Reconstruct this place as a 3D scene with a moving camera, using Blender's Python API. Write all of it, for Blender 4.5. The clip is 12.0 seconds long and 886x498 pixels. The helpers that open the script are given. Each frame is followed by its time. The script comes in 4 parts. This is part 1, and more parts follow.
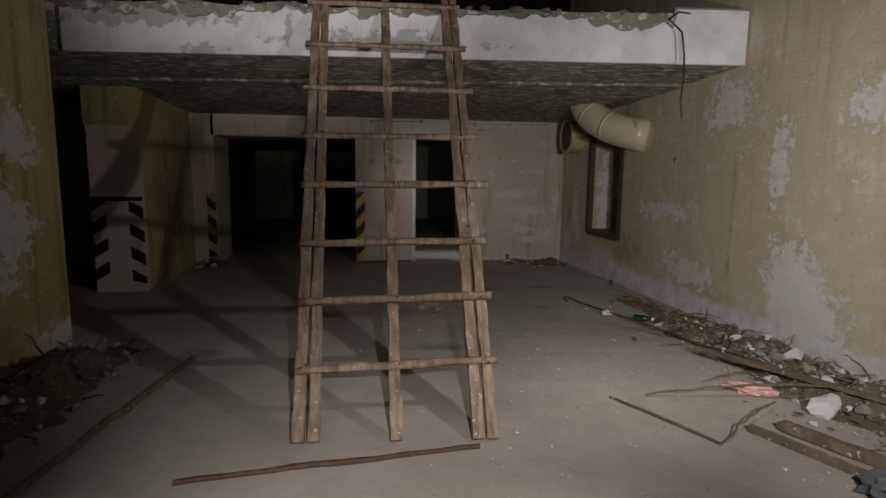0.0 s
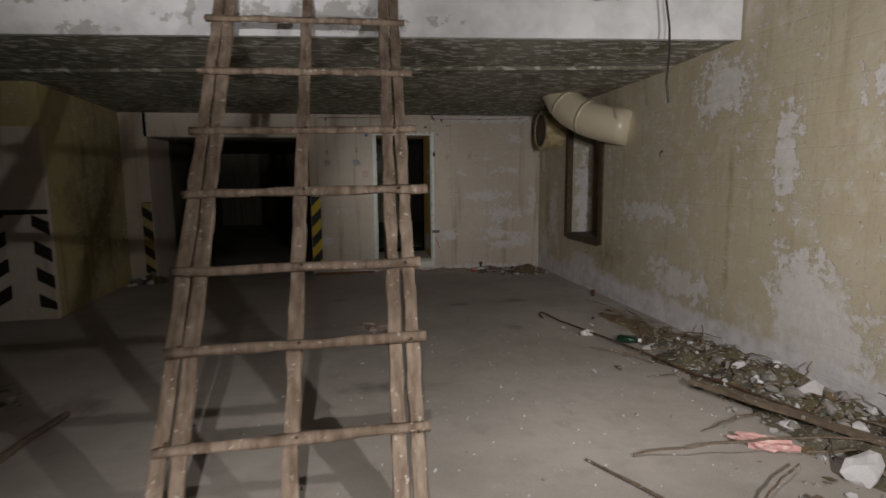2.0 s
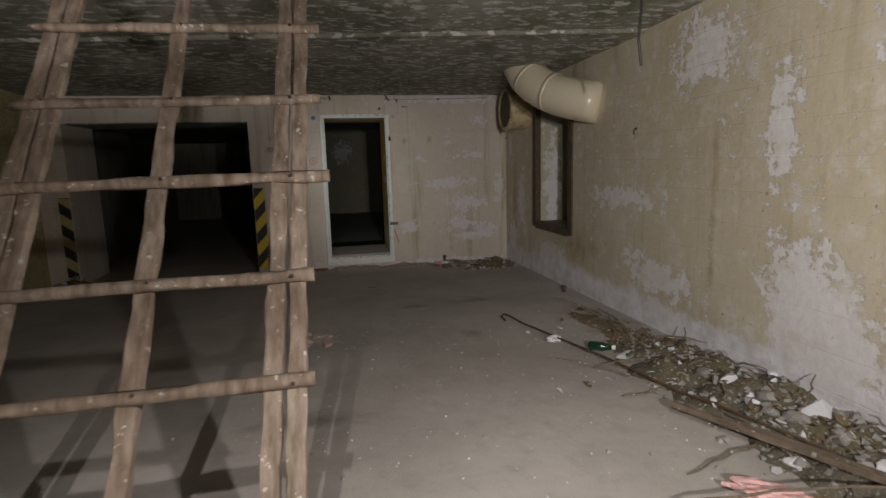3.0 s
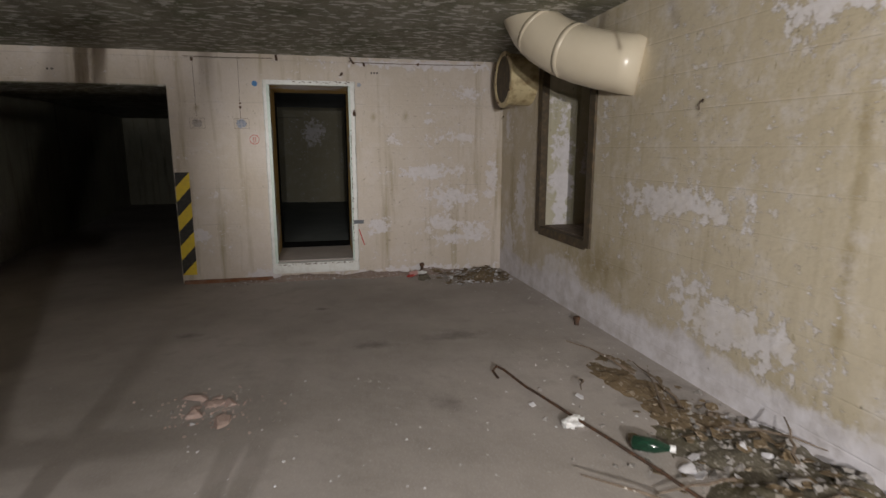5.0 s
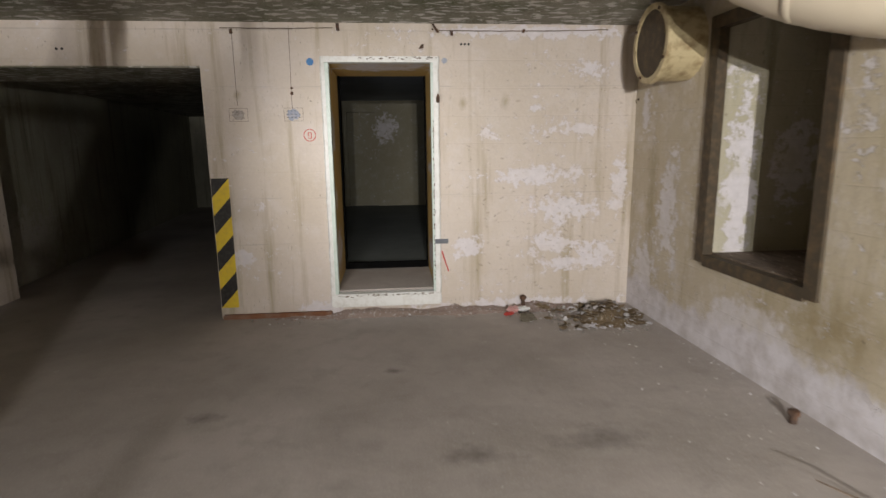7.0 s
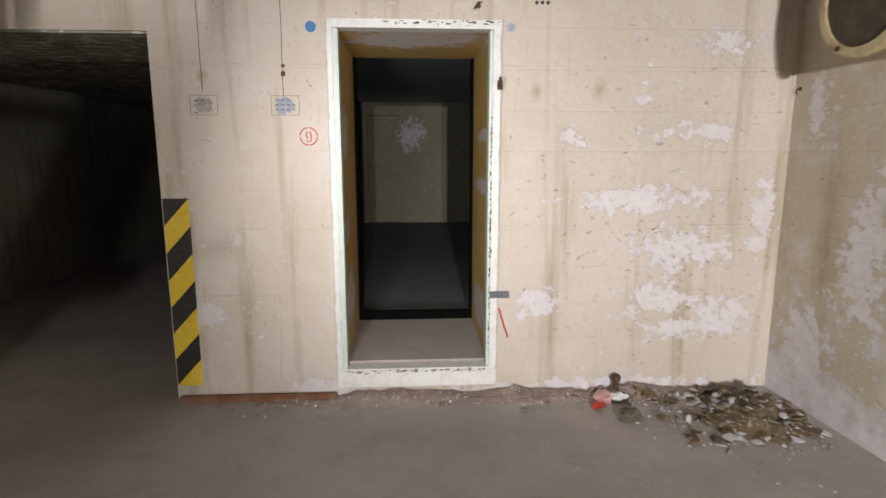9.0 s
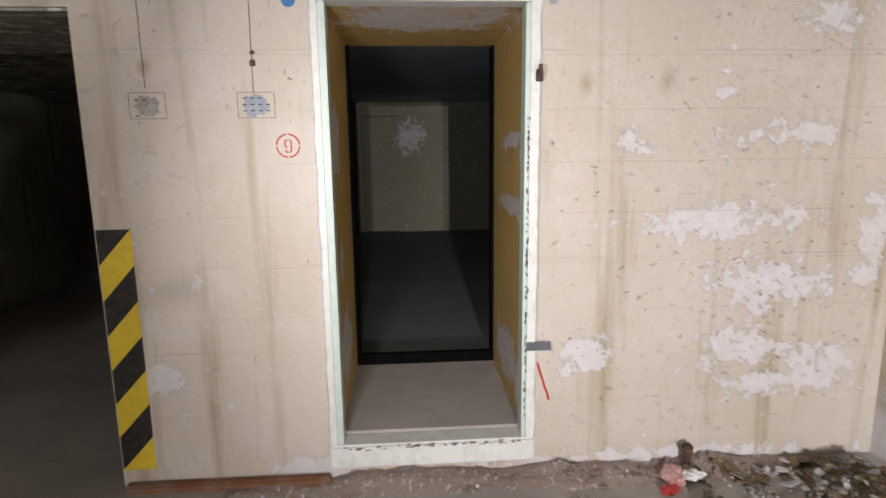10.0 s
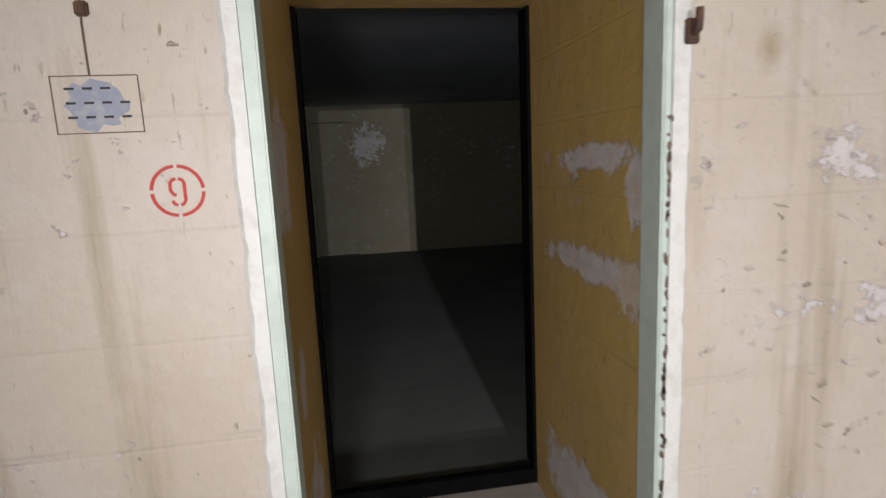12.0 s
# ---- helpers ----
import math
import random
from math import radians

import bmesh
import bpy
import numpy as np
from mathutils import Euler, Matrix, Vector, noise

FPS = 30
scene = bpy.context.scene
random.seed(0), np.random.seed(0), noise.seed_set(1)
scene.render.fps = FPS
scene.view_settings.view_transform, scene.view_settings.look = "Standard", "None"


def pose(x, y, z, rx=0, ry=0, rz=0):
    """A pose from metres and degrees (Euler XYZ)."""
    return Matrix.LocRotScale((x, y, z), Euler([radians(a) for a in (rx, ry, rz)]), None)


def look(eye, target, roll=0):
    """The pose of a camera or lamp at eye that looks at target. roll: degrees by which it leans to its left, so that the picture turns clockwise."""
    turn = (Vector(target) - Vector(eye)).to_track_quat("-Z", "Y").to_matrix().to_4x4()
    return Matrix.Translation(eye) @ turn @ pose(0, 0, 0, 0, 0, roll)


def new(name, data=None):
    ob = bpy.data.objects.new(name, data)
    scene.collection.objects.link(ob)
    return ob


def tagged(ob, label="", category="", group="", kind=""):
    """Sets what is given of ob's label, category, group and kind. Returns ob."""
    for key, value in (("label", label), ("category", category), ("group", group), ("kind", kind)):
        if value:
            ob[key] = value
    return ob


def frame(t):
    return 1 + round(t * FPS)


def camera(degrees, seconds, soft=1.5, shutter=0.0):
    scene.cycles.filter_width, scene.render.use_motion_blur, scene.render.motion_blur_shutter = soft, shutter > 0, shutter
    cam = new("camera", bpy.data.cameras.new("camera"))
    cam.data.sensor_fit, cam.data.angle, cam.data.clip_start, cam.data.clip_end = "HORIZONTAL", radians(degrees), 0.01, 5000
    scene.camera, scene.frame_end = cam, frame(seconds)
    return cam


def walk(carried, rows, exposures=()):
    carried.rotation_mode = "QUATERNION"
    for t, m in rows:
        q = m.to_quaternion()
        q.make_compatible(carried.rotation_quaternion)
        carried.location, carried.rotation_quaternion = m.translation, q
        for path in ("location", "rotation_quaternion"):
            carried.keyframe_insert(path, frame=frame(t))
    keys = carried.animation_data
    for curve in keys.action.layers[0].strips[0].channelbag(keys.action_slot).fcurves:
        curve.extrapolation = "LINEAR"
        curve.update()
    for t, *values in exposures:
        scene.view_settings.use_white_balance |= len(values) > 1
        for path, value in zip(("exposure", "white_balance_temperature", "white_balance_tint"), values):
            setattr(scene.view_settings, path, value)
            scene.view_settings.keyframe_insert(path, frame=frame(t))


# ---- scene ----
cam = camera(78.1, 12.0, soft=1.5, shutter=0.5)
PATH = [
    (0, (0.888, 0.161, 1.458), (1.178, 2.121, 1.187), 0.7),
    (0.5, (1.027, 0.29, 1.467), (1.327, 2.248, 1.194), 0.4),
    (1, (1.167, 0.434, 1.492), (1.436, 2.397, 1.221), 0.2),
    (1.5, (1.228, 0.64, 1.471), (1.491, 2.604, 1.2), 0.2),
    (2, (1.344, 0.942, 1.469), (1.675, 2.895, 1.198), -0.5),
    (2.5, (1.595, 1.299, 1.436), (1.966, 3.244, 1.15), -1.4),
    (3, (1.765, 1.583, 1.436), (2.16, 3.518, 1.12), -1.6),
    (5, (2.22, 3.11, 1.405), (2.651, 5.029, 1.041), -0.0),
    (5.5, (2.276, 3.518, 1.4), (2.64, 5.448, 1.025), 0.1),
    (6, (2.244, 3.858, 1.391), (2.576, 5.79, 0.997), 0.1),
    (6.5, (2.186, 4.209, 1.413), (2.484, 6.148, 1.025), 0.1),
    (7, (2.217, 4.63, 1.4), (2.398, 6.587, 1.026), -0.7),
    (9, (2.129, 6.127, 1.394), (2.242, 8.095, 1.053), 0.0),
    (9.5, (2.036, 6.494, 1.427), (2.158, 8.462, 1.088), -0.2),
    (10, (2.056, 6.858, 1.447), (2.185, 8.825, 1.106), -0.7),
    (10.5, (2.029, 7.161, 1.452), (2.151, 9.128, 1.11), -0.8),
    (11, (1.946, 7.5, 1.5), (2.16, 9.458, 1.153), -0.9),
    (11.5, (1.961, 7.844, 1.512), (2.248, 9.794, 1.173), -2.1),
    (12, (1.906, 8.063, 1.531), (2.212, 10.011, 1.198), -2.6),
]
EXPOSURES = [(0.0, 0.0, 6650, 8), (1.5, 0.15, 6650, 8), (2.5, 0.45, 6600, 8), (3.2, 0.65, 6600, 9), (5.0, 1.45, 6500, 10), (6.0, 2.15, 6500, 10), (7.0, 2.4, 6500, 10),
             (9.0, 2.75, 6380, 11), (10.5, 2.65, 6300, 12), (12.0, 2.45, 6280, 12)]
walk(cam, [(t, look(eye, target, roll)) for t, eye, target, roll in PATH], EXPOSURES)

# ---- light: fixed spots standing in for one carried flashlight, and faint world fill ----
world = bpy.data.worlds.new("world")
scene.world = world
world.use_nodes = True
# weak blue background, added as ambient fill
world.node_tree.nodes["Background"].inputs[0].default_value = (0.3, 0.36, 0.45, 1)
world.node_tree.nodes["Background"].inputs[1].default_value = 0.004


def standin_spot(name, eye, target, watts, degrees, blend, radius, colour):
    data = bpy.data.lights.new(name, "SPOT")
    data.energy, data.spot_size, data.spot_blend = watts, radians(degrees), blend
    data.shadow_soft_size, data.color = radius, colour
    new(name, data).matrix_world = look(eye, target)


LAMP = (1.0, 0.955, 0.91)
# five added spots share out the one flashlight that moves with the camera
standin_spot("standin_start", (1.15, -0.3, 1.8), (1.1, 1.9, 0.0), 430, 58, 1.0, 0.025, LAMP)
standin_spot("standin_raised", (1.0, -0.3, 1.8), (0.3, 5.3, 3.9), 520, 46, 1.0, 0.025, LAMP)
standin_spot("standin_side", (2.2, 0.2, 1.75), (4.3, 3.9, 1.0), 320, 84, 1.0, 0.03, LAMP)
standin_spot("standin_middle", (2.4, 2.1, 1.7), (2.4, 8.0, 1.4), 74, 150, 0.7, 0.025, LAMP)
standin_spot("standin_end", (1.62, 7.45, 1.5), (2.25, 9.5, 1.2), 14, 88, 1.0, 0.09, LAMP)

# ---- node helpers and materials ----
class Mat:
    def __init__(self, name, rough=0.85, metal=0.0):
        self.m = bpy.data.materials.new(name)
        self.m.use_nodes = True
        self.t = self.m.node_tree
        self.b = self.t.nodes["Principled BSDF"]
        self.b.inputs["Roughness"].default_value = rough
        self.b.inputs["Metallic"].default_value = metal
        self.pos = self.t.nodes.new("ShaderNodeNewGeometry").outputs["Position"]

    def node(self, kind, **sockets):
        n = self.t.nodes.new(kind)
        for k, v in sockets.items():
            self.put(n.inputs[k.replace("_", " ")], v)
        return n

    def put(self, socket, v):
        if isinstance(v, bpy.types.NodeSocket):
            self.t.links.new(v, socket)
        else:
            socket.default_value = v

    def math(self, op, a, b=0.0):
        n = self.t.nodes.new("ShaderNodeMath")
        n.operation = op
        self.put(n.inputs[0], a)
        self.put(n.inputs[1], b)
        return n.outputs[0]

    def vec(self, op, a, b):
        n = self.t.nodes.new("ShaderNodeVectorMath")
        n.operation = op
        self.put(n.inputs[0], a)
        self.put(n.inputs[1], b)
        return n.outputs[1] if op == "LENGTH" else n.outputs[0]

    def noise(self, scale, detail=4.0, stretch=(1, 1, 1), rough=0.6):
        p = self.vec("MULTIPLY", self.pos, stretch)
        return self.node("ShaderNodeTexNoise", Vector=p, Scale=scale, Detail=detail, Roughness=rough).outputs[0]

    def step(self, v, lo, hi):
        n = self.node("ShaderNodeMapRange")
        self.put(n.inputs[0], v)
        n.inputs[1].default_value, n.inputs[2].default_value = lo, hi
        return n.outputs[0]

    def mix(self, f, a, b):
        n = self.t.nodes.new("ShaderNodeMix")
        n.data_type = "RGBA"
        self.put(n.inputs[0], f)
        for i, v in ((6, a), (7, b)):
            self.put(n.inputs[i], (*v, 1) if isinstance(v, tuple) else v)
        return n.outputs[2]

    def blotches(self, spots, ragged=0.8, scale=7.0, soft=0.14):
        """A mask of ragged spots: centre and reach in metres."""
        best = None
        for c, r in spots:
            d = self.vec("LENGTH", self.vec("DIVIDE", self.vec("SUBTRACT", self.pos, c), r), (0, 0, 0))
            d = self.math("SUBTRACT", 1.0, d)
            best = d if best is None else self.math("MAXIMUM", best, d)
        n = self.math("MULTIPLY", self.math("SUBTRACT", self.noise(scale, 8, rough=0.72), 0.5), ragged * 4.4)
        n = self.math("ADD", n, self.math("MULTIPLY", self.math("SUBTRACT", self.noise(scale * 0.35, 3), 0.5), ragged * 1.6))
        return self.step(self.math("ADD", best, n), 0.25, 0.25 + soft)

    def done(self, colour, height=None, strength=0.4, depth=0.01, rough=None):
        self.put(self.b.inputs["Base Color"], (*colour, 1) if isinstance(colour, tuple) else colour)
        if height is not None:
            n = self.node("ShaderNodeBump", Strength=strength, Distance=depth, Height=height)
            self.put(self.b.inputs["Normal"], n.outputs[0])
        if rough is not None:
            self.put(self.b.inputs["Roughness"], rough)
        return self.m


def painted_wall(name, paint, spots, damp=(), foot=(), lines=(), flake=0.62, grime=(0.30, 0.24, 0.13), bare=(0.69, 0.66, 0.69), drips=0.5, rough=0.6, ragged=0.8, bloom=0.15, salt=0.0, stain=0.3, small=0.64):
    m = Mat(name)
    tone = m.mix(m.step(m.noise(1.1, 3), 0.35, 0.7), paint, tuple(c * f for c, f in zip(paint, (0.87, 0.85, 0.78))))
    cloud = m.step(m.noise(0.7, 6, (1, 1, 0.8), 0.65), 0.46, 0.66)
    tone = m.mix(m.math("MULTIPLY", cloud, stain), tone, tuple(c * 0.5 + g * 0.5 for c, g in zip(paint, grime)))
    streak = m.step(m.noise(9, 5, (1, 1, 0.07)), 0.54, 0.78)
    col = m.mix(m.math("MULTIPLY", streak, drips), tone, grime)
    fine = m.noise(60, 4)
    col = m.mix(m.math("MULTIPLY", m.step(fine, 0.45, 0.8), 0.3), col, tuple(c * 0.74 for c in paint))
    scratch = m.math("MULTIPLY", m.step(m.noise(75, 3, (1, 1, 0.22)), 0.63, 0.71), m.step(m.noise(3, 2), 0.42, 0.54))
    col = m.mix(m.math("MULTIPLY", scratch, 0.65), col, tuple(c * 0.6 for c in grime))
    if damp:
        col = m.mix(m.math("MULTIPLY", m.blotches(damp, 0.5, 5.0, 0.9), 0.8), col, grime)
    z = m.height()
    for level in lines:
        line = m.step(m.math("ABSOLUTE", m.math("SUBTRACT", m.math("ADD", z, m.math("MULTIPLY", m.noise(4, 3), 0.012)), level)), 0.006, 0.001)
        col = m.mix(m.math("MULTIPLY", m.math("MULTIPLY", line, m.step(m.noise(3, 3), 0.45, 0.65)), 0.5), col, tuple(c * 0.5 for c in paint))
    peel = m.step(m.math("ADD", m.math("MULTIPLY", m.step(m.noise(1.6, 2), 0.35, 0.7), 0.12), m.noise(13, 8, (1, 1, 1.5), 0.7)), flake + 0.055, flake + 0.10)
    cluster = m.step(m.noise(1.3, 3), 0.42, 0.62)
    scales = m.step(m.math("ADD", m.noise(30, 6, (1, 1, 1.4), 0.62), m.math("MULTIPLY", cluster, 0.07)), small + 0.055, small + 0.10)
    peel = m.math("MAXIMUM", peel, scales)
    if spots:
        peel = m.math("MAXIMUM", peel, m.blotches(spots, ragged, 12.0, 0.2))
    if foot:
        peel = m.math("MAXIMUM", peel, m.blotches(foot, 0.28, 4.0))
    plaster = m.mix(m.step(m.noise(19, 6), 0.38, 0.75), bare, tuple(c * 0.84 for c in bare))
    plaster = m.mix(m.math("MULTIPLY", m.step(m.noise(5, 4), 0.5, 0.7), 0.5), plaster, paint)
    col = m.mix(m.math("MULTIPLY", m.step(m.noise(6, 7, rough=0.7), 0.5, 0.72), bloom), col, bare)
    col = m.mix(m.math("MULTIPLY", peel, 1.0 - 0.5 * bloom), col, plaster)
    if salt:
        crest = m.math("ADD", m.math("MULTIPLY", m.math("SUBTRACT", m.noise(1.4, 6, (1, 1, 0.3), 0.6), 0.5), salt * 2.6), salt)
        crest = m.math("SUBTRACT", m.math("ADD", crest, m.math("MULTIPLY", m.math("SUBTRACT", m.noise(14, 5), 0.5), 0.16)), z)
        white = m.mix(m.step(m.noise(7, 6), 0.4, 0.68), (0.74, 0.72, 0.77), (0.52, 0.49, 0.50))
        col = m.mix(m.math("MULTIPLY", m.step(crest, 0.0, 0.05), 0.9), col, white)
    rim = m.math("MULTIPLY", m.math("MULTIPLY", peel, m.math("SUBTRACT", 1.0, peel)), 0.3)
    col = m.mix(rim, col, grime)
    pits = m.step(m.noise(23, 2), 0.74, 0.77)
    col = m.mix(m.math("MULTIPLY", pits, 0.5), col, (0.16, 0.13, 0.10))
    h = m.math("SUBTRACT", m.math("MULTIPLY", m.noise(18, 6), 0.5), m.math("MULTIPLY", peel, 0.13))
    h = m.math("SUBTRACT", h, m.math("MULTIPLY", pits, 0.4))
    boards = m.step(m.math("ABSOLUTE", m.math("SUBTRACT", m.math("FRACT", m.math("MULTIPLY", z, 4.6)), 0.5)), 0.0, 0.03)
    h = m.math("ADD", h, m.math("MULTIPLY", boards, 0.12))
    return m.done(col, h, 0.85, 0.014, rough)


def height_of(self):
    return self.node("ShaderNodeSeparateXYZ", Vector=self.pos).outputs[2]


Mat.height = height_of

X = 9.0
M_BACK = painted_wall("cream_wall_paint", (0.62, 0.555, 0.505), [
    ((3.68, 9.16, 0.86), (0.36, X, 0.15)), ((3.55, 9.16, 0.55), (0.30, X, 0.12)), ((3.80, 9.16, 0.38), (0.40, X, 0.09)), ((3.75, 9.16, 1.52), (0.40, X, 0.09)), ((3.02, 9.16, 1.49), (0.10, X, 0.08)), ((3.95, 9.16, 0.45), (0.20, X, 0.14)),
    ((3.42, 9.16, 1.69), (0.09, X, 0.05)), ((1.19, 9.16, 0.93), (0.06, X, 0.10)), ((1.62, 9.16, 0.06), (0.22, X, 0.09)),
    ((3.30, 9.16, 0.03), (1.00, X, 0.07)), ((4.15, 9.16, 1.05), (0.10, X, 0.35)), ((3.85, 9.16, 2.0), (0.20, X, 0.10)),
    ((3.3, 9.16, 2.28), (1.2, X, 0.06)), ((3.45, 9.16, 1.15), (0.5, X, 0.10)), ((2.85, 9.16, 0.55), (0.15, X, 0.12)), ((1.0, 9.16, 0.5), (0.10, X, 0.10))],
    damp=[((2.81, 9.16, 1.73), (0.05, X, 0.09)), ((3.16, 9.16, 1.74), (0.05, X, 0.10)), ((1.04, 9.16, 1.80), (0.045, X, 0.06))], lines=(1.87, 1.0, 0.62, 2.29), ragged=0.95, bloom=0.28, drips=0.95, stain=0.3, small=0.655)
M_RIGHT = painted_wall("stained_cream_wall", (0.55, 0.49, 0.385), [
    ((4.3, 4.20, 0.68), (X, 0.38, 0.42)), ((4.3, 3.80, 0.35), (X, 0.30, 0.30)), ((4.3, 6.10, 1.07), (X, 0.70, 0.15)),
    ((4.3, 8.56, 0.88), (X, 0.20, 0.50)), ((4.3, 8.97, 1.62), (X, 0.09, 0.22)), ((4.3, 8.85, 0.28), (X, 0.24, 0.32)), ((4.3, 2.90, 1.30), (X, 0.35, 0.35)), ((4.3, 5.10, 2.15), (X, 0.45, 0.30)),
    ((4.3, 6.9, 2.1), (X, 0.30, 0.15)), 
    ((4.3, 3.6, 2.0), (X, 0.35, 0.25)), ((4.3, 5.6, 0.45), (X, 0.6, 0.22)), ((4.3, 2.6, 0.5), (X, 0.6, 0.4)),
    ((4.3, 8.95, 0.3), (X, 0.2, 0.4)), ((4.3, 4.4, 1.6), (X, 0.15, 0.5))],
    damp=[((4.3, 8.80, 0.9), (X, 0.13, 0.8)), ((4.3, 4.48, 3.0), (X, 0.05, 0.9)), ((4.3, 4.95, 0.9), (X, 0.06, 1.4)),
          ((4.3, 7.0, 0.5), (X, 0.9, 0.25))], foot=[((4.3, 5.8, 0.0), (X, 6.0, 0.36)), ((4.3, 7.5, 0.1), (X, 0.7, 0.45)), ((4.3, 4.1, 0.4), (X, 0.5, 0.6))], lines=(1.95, 1.35), flake=0.60, drips=0.6, bare=(0.73, 0.71, 0.75), bloom=0.5, ragged=0.9, salt=0.27, stain=0.55, small=0.65)
M_LEFT = painted_wall("mossy_cream_wall", (0.48, 0.41, 0.22), [((-1.7, 5.0, 0.1), (X, 0.6, 0.22)), ((-1.7, 4.4, 1.0), (X, 0.5, 0.5)), ((-1.7, 4.6, 1.7), (X, 0.4, 0.3)), ((-1.7, 3.8, 0.6), (X, 0.5, 0.4))],
                      damp=[((-1.7, 8.2, 1.0), (X, 1.0, 1.6))], grime=(0.10, 0.10, 0.05), drips=0.9, stain=0.9, small=0.60)
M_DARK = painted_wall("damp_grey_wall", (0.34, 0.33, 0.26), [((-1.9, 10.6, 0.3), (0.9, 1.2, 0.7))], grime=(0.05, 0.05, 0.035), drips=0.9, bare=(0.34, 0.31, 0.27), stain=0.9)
M_BLUE = painted_wall("pale_blue_wall", (0.34, 0.41, 0.46), [], drips=0.4)
M_FAR = painted_wall("dull_olive_wall", (0.30, 0.28, 0.20), [((2.12, 16, 1.75), (0.28, X, 0.35))], drips=0.4)
M_REVEAL = painted_wall("ochre_reveal_paint", (0.60, 0.42, 0.15), [
    ((2.57, 9.55, 1.51), (0.25, 0.36, 0.06)), ((2.57, 9.27, 1.43), (0.25, 0.08, 0.13)), ((2.57, 9.55, 1.20), (0.25, 0.48, 0.07)), ((2.57, 9.28, 1.19), (0.25, 0.16, 0.10)), ((2.57, 9.62, 0.40), (0.25, 0.42, 0.20)),
    ((2.57, 9.3, 0.36), (0.25, 0.18, 0.20)), ((1.74, 9.45, 1.52), (0.25, 0.24, 0.22)), ((1.74, 9.5, 0.95), (0.25, 0.12, 0.14)), ((1.74, 9.6, 0.5), (0.25, 0.35, 0.25)), ((2.15, 9.45, 2.06), (0.6, 0.4, 0.12))],
    damp=[((2.15, 9.6, 1.95), (0.6, 0.6, 0.2))], flake=0.66, drips=0.35, ragged=0.42, bloom=0.1, stain=0.2, small=0.66)
M_NICHE = painted_wall("streaked_niche_wall", (0.50, 0.47, 0.37), [((4.5, 8.0, 1.1), (0.16, X, 0.9)), ((4.9, 8.0, 1.3), (0.22, X, 0.35))], grime=(0.16, 0.14, 0.06), drips=1.0)


def concrete(name, base, dark, spots=(), light=(0.55, 0.53, 0.52), moss=None, depth=0.015, chip=(16, 0.69, (1, 1, 1))):
    m = Mat(name)
    col = m.mix(m.step(m.noise(0.9, 5), 0.35, 0.68), base, dark)
    col = m.mix(m.math("MULTIPLY", m.step(m.noise(5, 6), 0.5, 0.72), 0.7), col, dark)
    if moss:
        col = m.mix(m.math("MULTIPLY", m.step(m.noise(1.7, 5), 0.5, 0.66), 0.8), col, moss)
    grain = m.noise(90, 3)
    col = m.mix(m.math("MULTIPLY", m.step(grain, 0.5, 0.75), 0.4), col, light)
    chips = m.step(m.noise(chip[0], 5, chip[2]), chip[1], chip[1] + 0.02)
    col = m.mix(m.math("MULTIPLY", chips, 0.7), col, light)
    if spots:
        col = m.mix(m.math("MULTIPLY", m.blotches(spots, 0.6, 4.0, 0.8), 0.85), col, tuple(c * 0.55 for c in dark))
    h = m.math("ADD", m.noise(9, 7), m.math("MULTIPLY", chips, 0.5))
    return m.done(col, h, 0.6, depth, 0.93)


M_FLOOR = concrete("dusty_concrete_floor", (0.45, 0.41, 0.39), (0.32, 0.29, 0.265), [
    ((1.6, 4.6, 0), (0.5, 0.16, X)), ((2.6, 6.9, 0), (0.25, 0.15, X)), ((2.9, 5.9, 0), (0.22, 0.14, X)), ((-0.45, 4.6, 0), (0.3, 0.25, X)),
    ((1.2, 7.4, 0), (0.14, 0.09, X)), ((2.2, 7.9, 0), (0.1, 0.07, X)), ((3.2, 7.0, 0), (0.3, 0.2, X)), ((4.1, 5.7, 0), (0.35, 0.7, X))], depth=0.008)
M_CEIL = concrete("flaking_mossy_ceiling", (0.30, 0.29, 0.24), (0.14, 0.135, 0.095), moss=(0.09, 0.10, 0.045), light=(0.70, 0.69, 0.68), depth=0.035, chip=(11, 0.55, (0.8, 1.5, 1)))
M_RAW = concrete("broken_raw_concrete", (0.20, 0.18, 0.165), (0.10, 0.085, 0.075))
M_STONE = concrete("concrete_rubble", (0.34, 0.32, 0.31), (0.18, 0.165, 0.15))
M_PALE = concrete("pale_lime_rubble", (0.66, 0.66, 0.70), (0.48, 0.47, 0.49), light=(0.75, 0.74, 0.76))
M_SOIL = concrete("dark_soil_litter", (0.15, 0.13, 0.095), (0.075, 0.065, 0.045), moss=(0.12, 0.10, 0.04), light=(0.36, 0.33, 0.29), depth=0.04, chip=(24, 0.6, (1, 1, 1)))
M_LEAF = concrete("brown_leaf_litter", (0.22, 0.155, 0.085), (0.11, 0.078, 0.042), light=(0.45, 0.38, 0.30), depth=0.05, chip=(22, 0.58, (1, 1, 1)))
M_CRUMBLE = concrete("crumbled_reddish_plaster", (0.36, 0.28, 0.25), (0.22, 0.16, 0.13), light=(0.6, 0.56, 0.54), depth=0.03, chip=(30, 0.58, (1, 1, 1)))
M_PINKBRICK = concrete("pinkish_broken_plaster", (0.50, 0.38, 0.34), (0.36, 0.26, 0.23), light=(0.60, 0.53, 0.50))
M_GREENFLOOR = concrete("smooth_green_grey_floor", (0.18, 0.20, 0.19), (0.13, 0.145, 0.14), light=(0.24, 0.25, 0.24), depth=0.0005)
